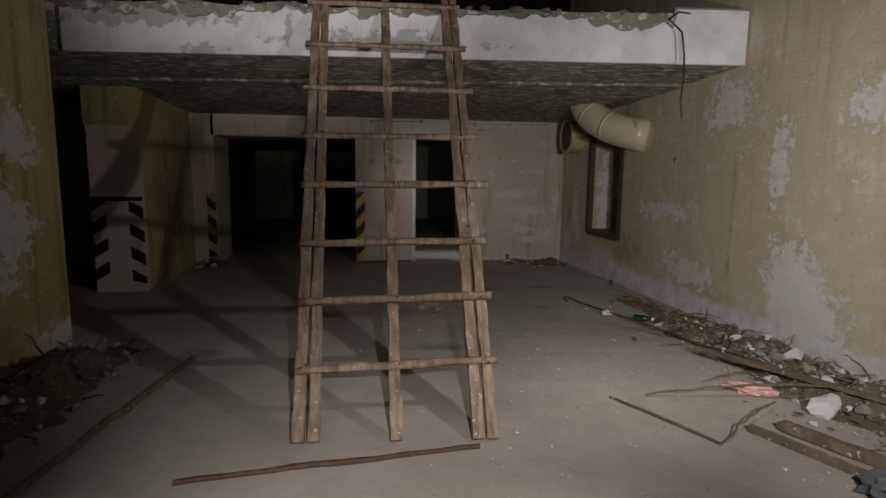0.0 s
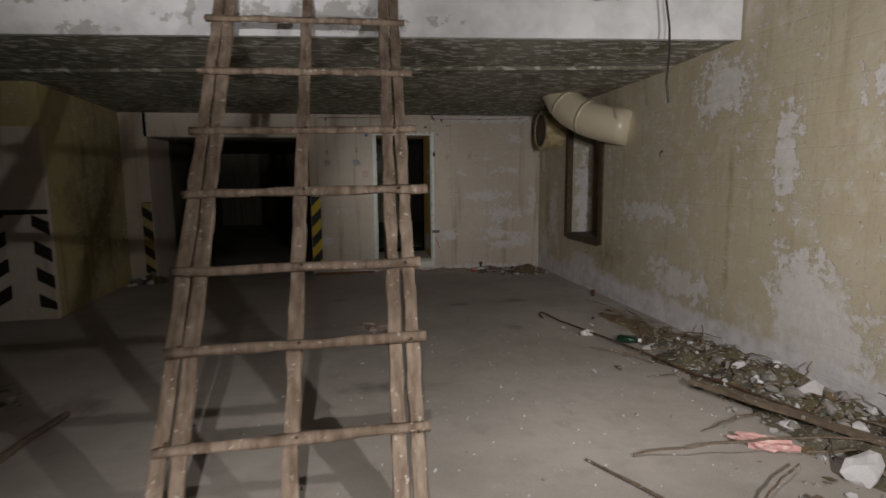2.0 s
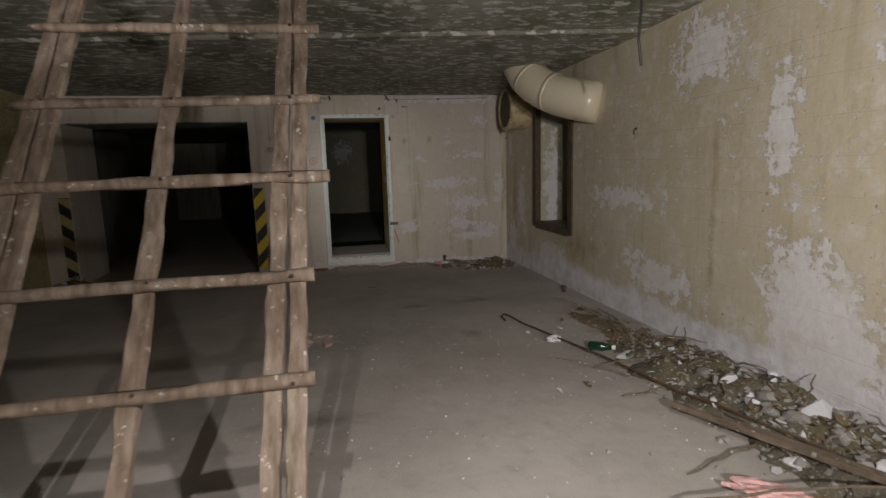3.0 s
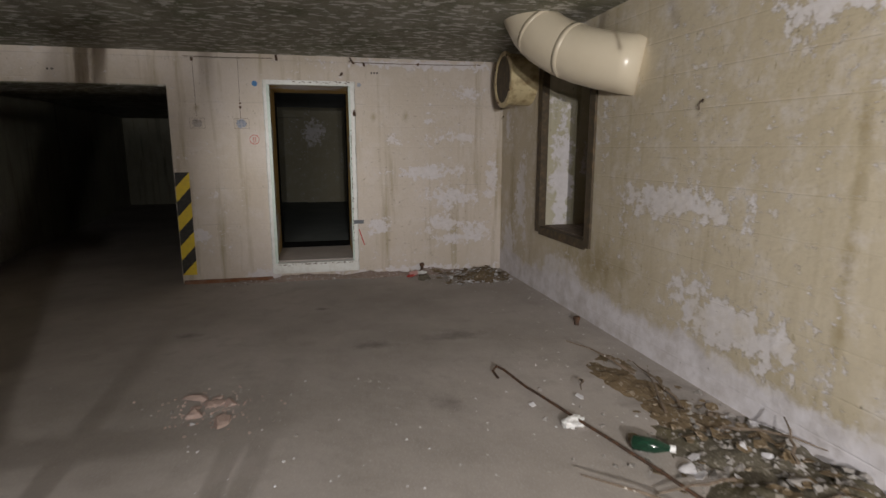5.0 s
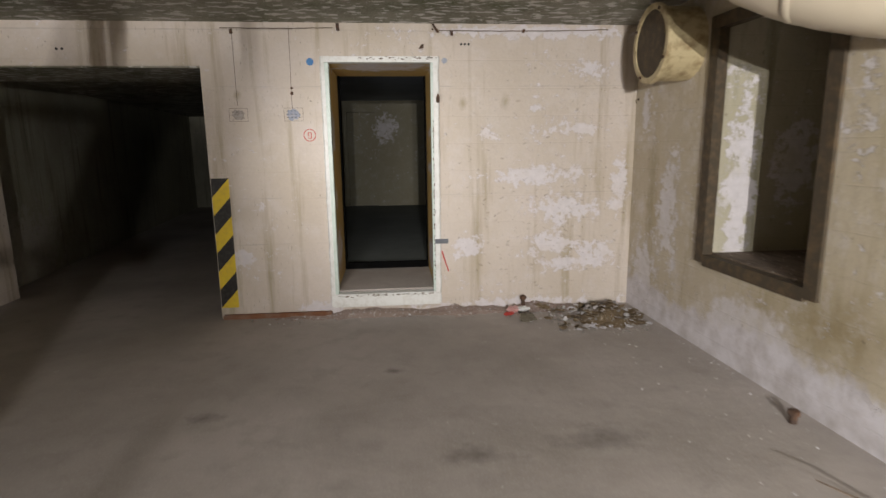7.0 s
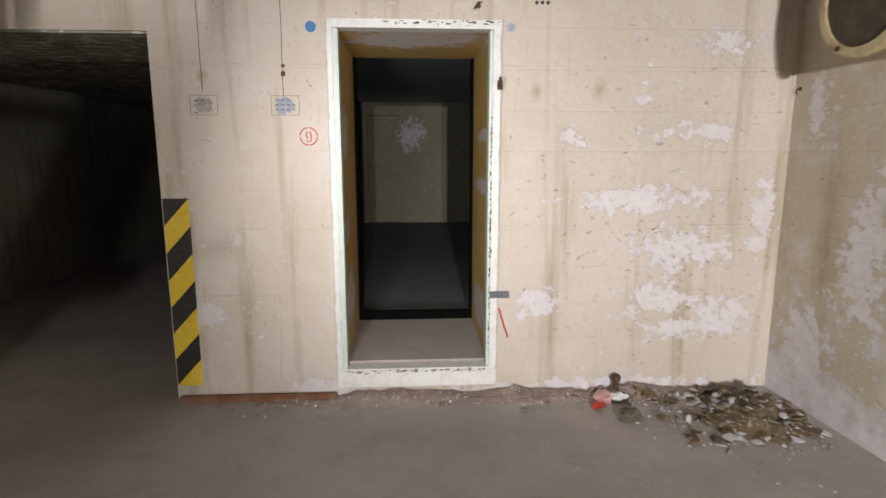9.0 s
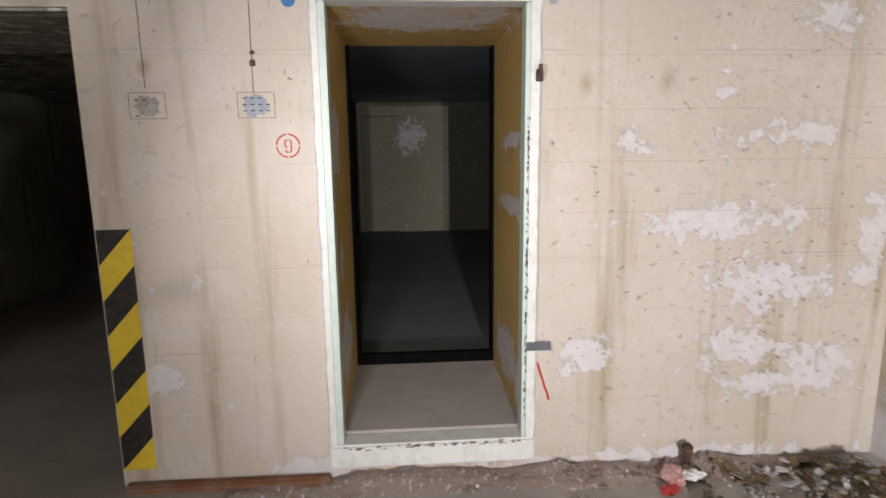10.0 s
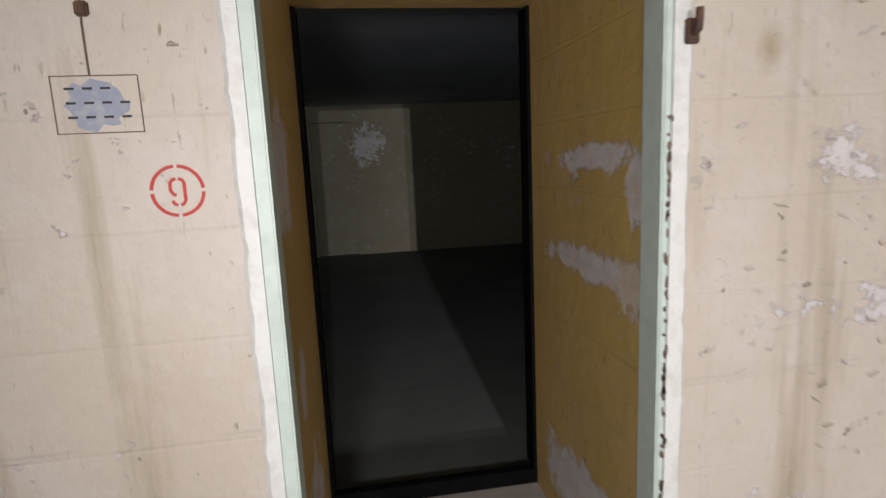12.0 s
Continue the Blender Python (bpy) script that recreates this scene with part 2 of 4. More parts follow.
M_BLUECEIL = concrete("smooth_blue_grey_ceiling", (0.46, 0.51, 0.60), (0.36, 0.40, 0.47), light=(0.5, 0.53, 0.6), depth=0.0005)

m = Mat("whitewashed_plaster")
wear = m.blotches([((-1.0, 5.2, 2.8), (0.9, X, 0.10)), ((1.2, 5, 2.62), (0.9, X, 0.12)), ((-0.5, 5, 2.5), (0.2, X, 0.08)), ((0.25, 5.1, 2.7), (0.04, X, 0.4))], 0.9, 9)
white = m.mix(m.step(m.noise(4, 5), 0.4, 0.7), (0.76, 0.77, 0.83), (0.58, 0.585, 0.63))
M_WHITEWASH = m.done(m.mix(m.math("MULTIPLY", wear, 0.75), white, (0.36, 0.35, 0.35)), m.noise(14, 6), 0.6, 0.012, 0.85)


def wood(name, light, dark):
    m = Mat(name)
    grain = m.noise(26, 6, (1, 0.25, 0.25))
    col = m.mix(m.step(grain, 0.35, 0.7), light, dark)
    col = m.mix(m.step(m.noise(30, 3), 0.64, 0.68), col, (0.58, 0.54, 0.49))
    col = m.mix(m.math("MULTIPLY", m.step(m.noise(3, 3), 0.45, 0.7), 0.6), col, dark)
    return m.done(col, grain, 0.8, 0.008, 0.85)


M_WOOD = wood("weathered_ladder_wood", (0.37, 0.29, 0.235), (0.12, 0.078, 0.052))
M_STICK = wood("dark_damp_wood", (0.22, 0.17, 0.13), (0.09, 0.065, 0.045))


def plain(name, base, other, rough=0.5, metal=0.0, scale=12, depth=0.003, amount=0.8):
    m = Mat(name, rough, metal)
    n = m.noise(scale, 5)
    return m.done(m.mix(m.math("MULTIPLY", m.step(n, 0.45, 0.72), amount), base, other), m.noise(scale * 4, 4), 0.4, depth)


M_RUST = plain("rusty_iron", (0.075, 0.05, 0.038), (0.19, 0.09, 0.045), 0.75, 0.3, 25)
M_STEELDARK = plain("dark_rusted_frame_steel", (0.075, 0.058, 0.038), (0.16, 0.11, 0.06), 0.7, 0.2, 18)
M_BLACK = plain("near_black_strip", (0.004, 0.004, 0.004), (0.008, 0.008, 0.008), 1.0)
M_BLACK.node_tree.nodes["Principled BSDF"].inputs["Specular IOR Level"].default_value = 0.05
M_DUCT = plain("glossy_cream_plastic", (0.62, 0.55, 0.43), (0.54, 0.47, 0.35), 0.28, 0, 3, 0.001, 0.6)
M_DRUM = plain("flaking_cream_metal", (0.56, 0.47, 0.28), (0.22, 0.14, 0.06), 0.5, 0, 14)
M_TRIM = plain("chipped_white_trim_paint", (0.74, 0.75, 0.74), (0.50, 0.48, 0.43), 0.5, 0, 26, 0.004, 0.5)
M_MINT = plain("pale_mint_paint", (0.58, 0.67, 0.63), (0.48, 0.56, 0.51), 0.45, 0, 20)
M_YELLOW = plain("yellow_marking_paint", (0.72, 0.53, 0.035), (0.58, 0.42, 0.05), 0.5, 0, 30)
M_FADED = plain("faded_yellow_marking", (0.40, 0.34, 0.15), (0.32, 0.27, 0.14), 0.7, 0, 20)
M_BLACKPAINT = plain("black_marking_paint", (0.015, 0.014, 0.013), (0.05, 0.045, 0.04), 0.5, 0, 40)
M_RED = plain("red_stencil_paint", (0.50, 0.045, 0.035), (0.42, 0.07, 0.06), 0.6, 0, 60, amount=0.5)
M_BLUEPAINT = plain("blue_paint_daub", (0.035, 0.17, 0.42), (0.06, 0.22, 0.45), 0.5, 0, 40)
M_BLUEGREY = plain("blue_grey_ink_stain", (0.30, 0.33, 0.42), (0.45, 0.44, 0.45), 0.7, 0, 60)
M_GREYPATCH = plain("scraped_grey_patch", (0.42, 0.38, 0.36), (0.20, 0.17, 0.15), 0.8, 0, 60)
M_TAPE = plain("dark_grey_tape", (0.10, 0.11, 0.13), (0.18, 0.19, 0.21), 0.5)
M_PINK = plain("faded_pink_wrapper", (0.66, 0.36, 0.35), (0.78, 0.66, 0.66), 0.5, 0, 30)
M_PAPER = plain("crumpled_white_paper", (0.78, 0.79, 0.80), (0.62, 0.61, 0.60), 0.7, 0, 20)
M_CABLE = plain("black_cable_sheath", (0.03, 0.028, 0.026), (0.07, 0.06, 0.05), 0.6)
M_RUSTPAINT = plain("rust_red_floor_strip", (0.20, 0.085, 0.04), (0.28, 0.20, 0.16), 0.85, 0, 9)
m = Mat("green_bottle_glass", 0.15)
m.b.inputs["Transmission Weight"].default_value = 0.8
M_GLASS = m.done((0.04, 0.14, 0.085))


# ---- mesh helpers ----
def mesh_of(name, bm, material, smooth=False):
    bmesh.ops.recalc_face_normals(bm, faces=bm.faces)
    me = bpy.data.meshes.new(name)
    bm.to_mesh(me)
    bm.free()
    me.materials.append(material)
    if smooth:
        for p in me.polygons:
            p.use_smooth = True
    return me


def thing(name, bm, material, label, category, group="", kind="", smooth=False):
    return tagged(new(name, mesh_of(name, bm, material, smooth)), label, category, group, kind)


def part(name, bm, material, parent, label="", smooth=False):
    ob = new(name, mesh_of(name, bm, material, smooth))
    ob.parent = parent
    return tagged(ob, label)


def empty(name, label, category, group="", kind=""):
    return tagged(new(name), label, category, group, kind)


def boxes(*spans):
    bm = bmesh.new()
    for x0, x1, y0, y1, z0, z1 in spans:
        v = [bm.verts.new((x, y, z)) for x in (x0, x1) for y in (y0, y1) for z in (z0, z1)]
        for f in ((0, 1, 3, 2), (4, 6, 7, 5), (0, 4, 5, 1), (2, 3, 7, 6), (0, 2, 6, 4), (1, 5, 7, 3)):
            bm.faces.new([v[i] for i in f])
    return bm


def rounded(x0, x1, y0, y1, z0, z1, r=0.004):
    bm = boxes((x0, x1, y0, y1, z0, z1))
    bmesh.ops.recalc_face_normals(bm, faces=bm.faces)
    bmesh.ops.bevel(bm, geom=bm.edges[:], offset=r, segments=2, affect="EDGES")
    return bm


def tube(points, radius, sides=8, wobble=0.0, caps=True, bm=None, flat=1.0, seed=0):
    """A round bar along points; radius may be a list; wobble roughens it; flat squashes it."""
    bm = bm or bmesh.new()
    pts = [Vector(p) for p in points]
    rad = radius if isinstance(radius, (list, tuple)) else [radius] * len(pts)
    rings, up = [], None
    for i, p in enumerate(pts):
        d = (pts[min(i + 1, len(pts) - 1)] - pts[max(i - 1, 0)]).normalized()
        if up is None:
            up = Vector((0, 0, 1)) if abs(d.z) < 0.9 else Vector((0, 1, 0))
        a = d.cross(up).normalized()
        up = a.cross(d).normalized()
        ring = []
        for k in range(sides):
            t = 2 * math.pi * k / sides
            off = a * math.cos(t) + up * math.sin(t) * flat
            w = 1 + wobble * noise.noise(p * 5 + off * 2 + Vector((seed, 0, 0)))
            ring.append(bm.verts.new(p + off * rad[i] * w))
        rings.append(ring)
    for r0, r1 in zip(rings, rings[1:]):
        for k in range(sides):
            bm.faces.new((r0[k], r0[(k + 1) % sides], r1[(k + 1) % sides], r1[k]))
    if caps:
        bm.faces.new(rings[0][::-1])
        bm.faces.new(rings[-1])
    return bm


def between(a, b, n, sag=0.0, jitter=0.0, rng=random):
    a, b = Vector(a), Vector(b)
    out = []
    for i in range(n + 1):
        p = a.lerp(b, i / n)
        p.z += sag * math.sin(math.pi * i / n)
        if 0 < i < n:
            p += Vector((rng.uniform(-jitter, jitter), rng.uniform(-jitter, jitter), rng.uniform(0, jitter)))
        out.append(p)
    return out


def board(a, b, width, depth, side, n=10, rough=0.006, seed=0):
    """A hewn board from a to b, width along side, with uneven edges."""
    bm = bmesh.new()
    a, b, side = Vector(a), Vector(b), Vector(side).normalized()
    nrm = (b - a).cross(side).normalized()
    rings = []
    for i in range(n + 1):
        p = a.lerp(b, i / n)
        ring = []
        for u, v in ((-1, -0.8), (-0.85, -1), (0.85, -1), (1, -0.8), (1, 0.8), (0.85, 1), (-0.85, 1), (-1, 0.8)):
            w = noise.noise(p * 7 + Vector((seed * 3.1, u * 2, v)))
            ring.append(bm.verts.new(p + side * u * (width / 2 + rough * w) + nrm * v * (depth / 2 + rough * 0.6 * w)))
        rings.append(ring)
    for r0, r1 in zip(rings, rings[1:]):
        for k in range(8):
            bm.faces.new((r0[k], r0[(k + 1) % 8], r1[(k + 1) % 8], r1[k]))
    bm.faces.new(rings[0][::-1])
    bm.faces.new(rings[-1])
    return bm


def rock(size, seed, sub=2, flat=0.7):
    bm = bmesh.new()
    bmesh.ops.create_icosphere(bm, subdivisions=sub, radius=1)
    rng = random.Random(seed)
    cuts = [(Vector((rng.gauss(0, 1), rng.gauss(0, 1), rng.gauss(0, 1))).normalized(), rng.uniform(0.38, 0.75)) for _ in range(13)]
    for v in bm.verts:
        for n, d in cuts:
            k = v.co.dot(n) - d
            if k > 0:
                v.co -= n * k
        v.co *= 1 + 0.10 * noise.noise(v.co * 2.5 + Vector((seed, 0, 0)))
        v.co = Vector((v.co.x * size, v.co.y * size * rng.uniform(0.98, 1.02) * 0.8, v.co.z * size * flat))
    return bm


# ---- the structure ----
SLANT = 0.03
YB, DEEP = 9.16, 10.08


def right_x(y):
    return 4.27 + SLANT * (YB - y)


def lean_right(bm):
    """The side wall runs a little askew."""
    for v in bm.verts:
        v.co.x += SLANT * (YB - v.co.y)
    return bm


def front_y(x):
    return 5.35 - 0.1 * x


thing("floor", boxes((-5.2, 6.2, -2.6, YB + 0.02, -0.3, 0.0), (-3.3, 0.9, YB + 0.02, 18.2, -0.3, 0.0)), M_FLOOR, "dusty grey concrete floor with dark damp stains", "floor", kind="structure")
WX = 4.27
thing("wall_east", lean_right(boxes((WX, WX + 0.5, -2.6, 7.15, 0, 5.4), (WX, WX + 0.5, 7.15, 8.08, 0, 0.62), (WX, WX + 0.5, 7.15, 8.08, 2.16, 5.4), (WX, WX + 0.5, 8.08, YB, 0, 5.4))),
      M_RIGHT, "stained cream wall with peeled pale patches and whitish damp foot", "wall", kind="structure")
thing("wall_north", boxes((-1.42, 0.78, YB, DEEP, 2.02, 2.9), (-2.0, -1.38, YB, DEEP, 0, 2.9), (0.78, 1.71, YB, DEEP, 0, 2.9), (1.71, 2.60, YB, DEEP, 2.09, 2.9),
                          (1.71, 2.60, YB + 0.004, DEEP, -0.02, 0.165), (2.60, 4.8, YB, DEEP, 0, 2.9)), M_BACK, "cream painted concrete wall with peeling flakes and drips", "wall", kind="structure")
thing("soffit_passage", boxes((-1.375, 0.776, YB + 0.012, DEEP, 2.008, 2.019)), M_CEIL, "flaking dark underside of the passage lintel", "soffit", kind="structure")
thing("wall_west", boxes((-2.22, -1.63, -2.6, 5.2, 0, 5.4)), M_LEFT, "stained yellowish wall with mossy grime", "wall", kind="structure")
thing("wall_south", boxes((-2.2, 6.0, -3.0, -2.6, 0, 5.4)), M_LEFT, "stained yellowish wall closing the shaft", "wall", kind="structure")
thing("wall_northwest", boxes((-2.20, -1.72, 7.19, YB - 0.002, 0, 2.45)), M_LEFT, "damp mossy wall beside the passage", "wall", kind="structure")
thing("wall_side_room", boxes((-5.2, -2.22, 9.0, 9.4, 0, 2.6)), M_BLUE, "dull pale blue painted wall in side room", "wall", kind="structure")
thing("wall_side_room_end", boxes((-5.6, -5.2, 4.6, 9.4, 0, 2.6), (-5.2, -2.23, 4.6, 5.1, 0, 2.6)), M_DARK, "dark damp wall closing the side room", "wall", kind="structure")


def skew(bm, x, y, k):
    """Turn what lies west of x and beyond y along a slant."""
    for v in bm.verts:
        if v.co.x < x:
            v.co.x -= k * max(0, v.co.y - y)
    return bm


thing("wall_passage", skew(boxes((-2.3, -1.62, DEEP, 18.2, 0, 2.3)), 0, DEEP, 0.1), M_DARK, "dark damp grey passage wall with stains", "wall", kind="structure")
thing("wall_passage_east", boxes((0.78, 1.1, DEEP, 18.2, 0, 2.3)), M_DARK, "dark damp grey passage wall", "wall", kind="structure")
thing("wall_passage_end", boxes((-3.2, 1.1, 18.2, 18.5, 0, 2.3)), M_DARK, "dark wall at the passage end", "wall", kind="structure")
thing("ceiling_passage", boxes((-3.3, 1.1, DEEP, 18.2, 2.12, 2.3)), M_CEIL, "dark damp passage ceiling", "ceiling", kind="structure")
thing("ceiling_shaft", boxes((-5.6, 6.0, -3.0, 22, 5.4, 5.6)), M_RAW, "dark concrete ceiling above the shaft", "ceiling", kind="structure")
thing("wall_upper", boxes((-5.6, 6.0, 22, 22.3, 2.9, 5.4), (-5.8, -5.6, 5, 22, 2.9, 5.4), (5.0, 5.3, 9.2, 22, 2.9, 5.4), (-5.6, -2.2, 4.8, 5.1, 2.9, 5.4)), M_DARK, "dark wall of the upper level", "wall", kind="structure")


def slab():
    """The slab over the room, its front edge askew and its soffit dipping towards the far wall."""
    bm = bmesh.new()
    n = 60
    rows = []
    for i in range(n + 1):
        x = -5.6 + i * (4.9 + 5.6) / n
        y0 = max(front_y(max(x, -1.7)) + 0.05, 0)
        rng = noise.noise(Vector((x * 2.3, 0, 0)))
        top = 2.93 + 0.05 * rng
        rows.append([bm.verts.new(p) for p in ((x, y0, 2.495), (x, y0 + 0.02 * rng, top), (x, y0 + 0.5, 2.98), (x, 22, 2.98), (x, 22, 2.34), (x, YB + 0.3, 2.33), (x, 6.25 - 0.15 * (x - 1.5), 2.43), (x, 6.22 - 0.15 * (x - 1.5), 2.455))])
    for a, b in zip(rows, rows[1:]):
        for k in range(8):
            bm.faces.new((a[k], a[(k + 1) % 8], b[(k + 1) % 8], b[k]))
    bm.faces.new(rows[0])
    bm.faces.new(rows[-1][::-1])
    return bm


thing("ceiling", slab(), M_CEIL, "flaking mossy concrete ceiling slab with a joint", "ceiling", kind="structure")


def slab_edge():
    """The plaster skin on the slab's edge, broken away unevenly along its top."""
    bm = bmesh.new()
    n = 240
    rows = []
    for i in range(n + 1):
        x = -1.68 + i * (right_x(4.9) + 1.66) / n
        y = front_y(x)
        top = 2.96 if x > 3.7 else 2.85 + 0.05 * noise.noise(Vector((x * 1.7, 3, 0))) + 0.05 * noise.noise(Vector((x * 6, 0, 4))) + 0.03 * noise.noise(Vector((x * 19, 0, 4)))
        if 2.9 < x < 3.7 or -1.3 < x < -0.2:
            top -= 0.05
        w = 0.004 * noise.noise(Vector((x * 4, 1, 1)))
        rows.append([bm.verts.new(p) for p in ((x, y + w, 2.485), (x, y - w, 2.67), (x, y + w, top), (x, y + 0.048, top + 0.03), (x, y + 0.048, 2.485))])
    for a, b in zip(rows, rows[1:]):
        for k in range(5):
            bm.faces.new((a[k], a[(k + 1) % 5], b[(k + 1) % 5], b[k]))
    bm.faces.new(rows[0])
    bm.faces.new(rows[-1][::-1])
    return bm


thing("trim_slab_edge", slab_edge(), M_WHITEWASH, "whitewashed slab edge broken ragged along its top", "trim", kind="structure")

# the lumps of broken concrete that stand proud above the slab's edge
rng = random.Random(5)
for i in range(46):
    x = rng.uniform(-1.6, 3.6)
    ob = thing("broken_concrete", rock(rng.uniform(0.03, 0.085), i, 1, 0.6), M_RAW, "jagged lump of broken concrete on the slab edge", "rubble", "lumps on slab edge")
    ob.matrix_world = pose(x, front_y(x) + rng.uniform(0.04, 0.12), 2.93, 0, 0, rng.uniform(0, 360))

# ---- pillar with stripes in the side room ----
thing("pillar", rounded(-2.28, -1.69, 7.12, 7.18, 0.0, 1.98, 0.012), M_BACK, "cream painted pillar face with hazard stripes below", "pillar", kind="structure")
thing("lintel", boxes((-2.3, -1.69, 7.13, 7.18, 1.98, 2.44)), M_LEFT, "grimy concrete lintel over the pillar face", "lintel", kind="structure")


def stripe(origin, along, width, z0, z1, rise, bottom, top, thick=0.003):
    """One slanted bar of a hazard marking, clipped to the marking's height; along is its unit run on the wall."""
    along, origin = Vector(along), Vector(origin)
    out = Vector((along.y, -along.x, 0))
    pts = []
    for u, base in ((0, z0), (1, z0 + rise), (1, z1 + rise), (0, z1)):
        pts.append((u, min(max(base, bottom), top)))
    if max(p[1] for p in pts) - min(p[1] for p in pts) < 0.01:
        return None
    bm = bmesh.new()
    f = [bm.verts.new(origin + along * width * u + Vector((0, 0, z)) + out * thick) for u, z in pts]
    b = [bm.verts.new(origin + along * width * u + Vector((0, 0, z))) for u, z in pts]
    bm.faces.new(f)
    bm.faces.new(b[::-1])
    for k in range(4):
        bm.faces.new((f[k], b[k], b[(k + 1) % 4], f[(k + 1) % 4]))
    return bm


def hazard(origin, along, width, bottom, top, pitch, rise, yellow=M_YELLOW):
    h = empty("hazard_marking", "black and yellow slanted hazard stripes painted on the corner", "marking", "hazard markings")
    z, k = bottom - abs(rise) - pitch, 0
    while z < top + pitch:
        dark = k % 2 == 0
        bm = stripe(origin, along, width, z, z + pitch, rise, bottom, top) if (dark or yellow) else None
        if bm:
            part("stripe", bm, M_BLACKPAINT if dark else yellow, h)
        z, k = z + pitch, k + 1
    return h


hazard((0.785, YB, 0), (1, 0, 0), 0.138, 0.09, 1.16, 0.153, 0.15)
hazard((-1.52, YB, 0), (1, 0, 0), 0.13, 0.09, 1.12, 0.135, -0.10, M_FADED)
hazard((-2.27, 7.12, 0), (1, 0, 0), 0.16, 0.10, 1.10, 0.14, 0.10, None)
hazard((-1.86, 7.12, 0), (1, 0, 0), 0.16, 0.10, 1.10, 0.14, -0.10, None)
thing("painted_band", rounded(-2.27, -1.70, 7.116, 7.12, 1.10, 1.15, 0.001), M_BLACKPAINT, "ragged black painted band above the stripes", "marking")

# ---- the doorway ----


def jamb(x_out, x_in, z0, z1, seed):
    """An upright strip of trim, its outer edge caked and uneven with old paint."""
    bm = bmesh.new()
    n, rows = 90, []
    side = 1 if x_out > x_in else -1
    for i in range(n + 1):
        z = z0 + (z1 - z0) * i / n
        w = 0.006 * noise.noise(Vector((seed, 0, z * 9))) + 0.005 * noise.noise(Vector((seed, 3, z * 31)))
        d = 0.003 * noise.noise(Vector((seed, 7, z * 14)))
        rows.append([bm.verts.new(p) for p in ((x_in, YB - 0.022, z), (x_out + side * (w - 0.006), YB - 0.022 + d, z), (x_out + side * (w + 0.004), YB - 0.012, z), (x_out + side * w, YB + 0.07, z), (x_in, YB + 0.07, z))])
    for a, b in zip(rows, rows[1:]):
        for k in range(5):
            bm.faces.new((a[k], a[(k + 1) % 5], b[(k + 1) % 5], b[k]))
    bm.faces.new(rows[0])
    bm.faces.new(rows[-1][::-1])
    return bm


door = empty("door_1", "open doorway with chipped white and mint painted frame", "doorway", kind="structure")
part("frame", jamb(1.69, 1.722, 0.075, 2.09, 3), M_TRIM, door, "chipped white door trim")
part("frame", jamb(2.615, 2.572, 0.075, 2.09, 5), M_TRIM, door, "chipped white door trim")
part("frame", boxes((1.722, 2.572, YB - 0.022, YB + 0.07, 2.045, 2.09)), M_TRIM, door, "chipped white door trim")
part("frame_edge", rounded(1.7225, 1.752, YB - 0.019, YB + 0.068, 0.173, 2.044, 0.004), M_MINT, door, "pale mint inner edge")
part("frame_edge", rounded(2.552, 2.5715, YB - 0.019, YB + 0.068, 0.173, 2.044, 0.004), M_MINT, door, "pale mint inner edge")
part("sill", rounded(1.69, 2.615, YB - 0.03, YB + 0.08, 0.06, 0.172, 0.01), M_TRIM, door, "dirty white raised sill")
part("reveal", boxes((1.712, 1.735, YB + 0.07, DEEP, 0.17, 2.05), (2.57, 2.598, YB + 0.07, DEEP, 0.17, 2.05), (1.712, 2.598, YB + 0.07, DEEP, 2.05, 2.088)), M_REVEAL, door, "ochre paint peeling to white plaster")
part("threshold", boxes((1.735, 2.57, YB + 0.08, DEEP, 0.14, 0.185)), M_FLOOR, door, "dusty concrete threshold")
# near-black strips along the bottom and sides of the reveal's inner end
part("inner_strip", boxes((1.735, 2.57, DEEP - 0.03, DEEP + 0.01, 0.186, 0.25)), M_BLACK, door, "near-black strip at the inner edge")
part("inner_strip", boxes((1.736, 1.752, DEEP - 0.03, DEEP + 0.06, 0.251, 2.049)), M_BLACK, door, "near-black strip at the inner edge")
part("inner_strip", boxes((2.555, 2.569, DEEP - 0.03, DEEP + 0.06, 0.251, 2.049)), M_BLACK, door, "near-black strip at the inner edge")
hook = empty("hinge_pin", "rusty broken hinge pin on door frame", "hinge")
part("plate", rounded(2.592, 2.622, YB - 0.034, YB - 0.022, 1.735, 1.785, 0.003), M_RUST, hook)
part("pin", tube([(2.607, YB - 0.034, 1.755), (2.607, YB - 0.05, 1.76), (2.605, YB - 0.055, 1.80)], 0.008), M_RUST, hook)
thing("tape_strip", rounded(2.57, 2.68, YB - 0.026, YB - 0.0225, 0.585, 0.625, 0.001), M_TAPE, "strip of dark grey tape on door frame", "tape")

# ---- room beyond the doorway ----
thing("floor_inner_room", boxes((1.2, 5.0, DEEP, 16.0, -0.3, 0.18)), M_GREENFLOOR, "smooth green-grey floor of inner room", "floor", kind="structure")
thing("ceiling_inner_room", boxes((1.2, 5.0, DEEP, 16.0, 2.29, 2.326)), M_BLUECEIL, "smooth blue-grey ceiling of inner room", "ceiling", kind="structure")
thing("wall_inner_room", boxes((1.93, 5.0, 16.0, 16.3, 0.18, 2.37), (1.2, 1.36, 16.0, 16.3, 0.18, 2.37), (1.36, 1.93, 16.0, 16.3, 2.07, 2.37), (1.1, 1.2, DEEP, 16.3, 0.18, 2.37), (5.0, 5.2, DEEP, 16.3, 0.18, 2.37)), M_FAR,
      "dull olive wall of inner room with whitish bloom", "wall", kind="structure")
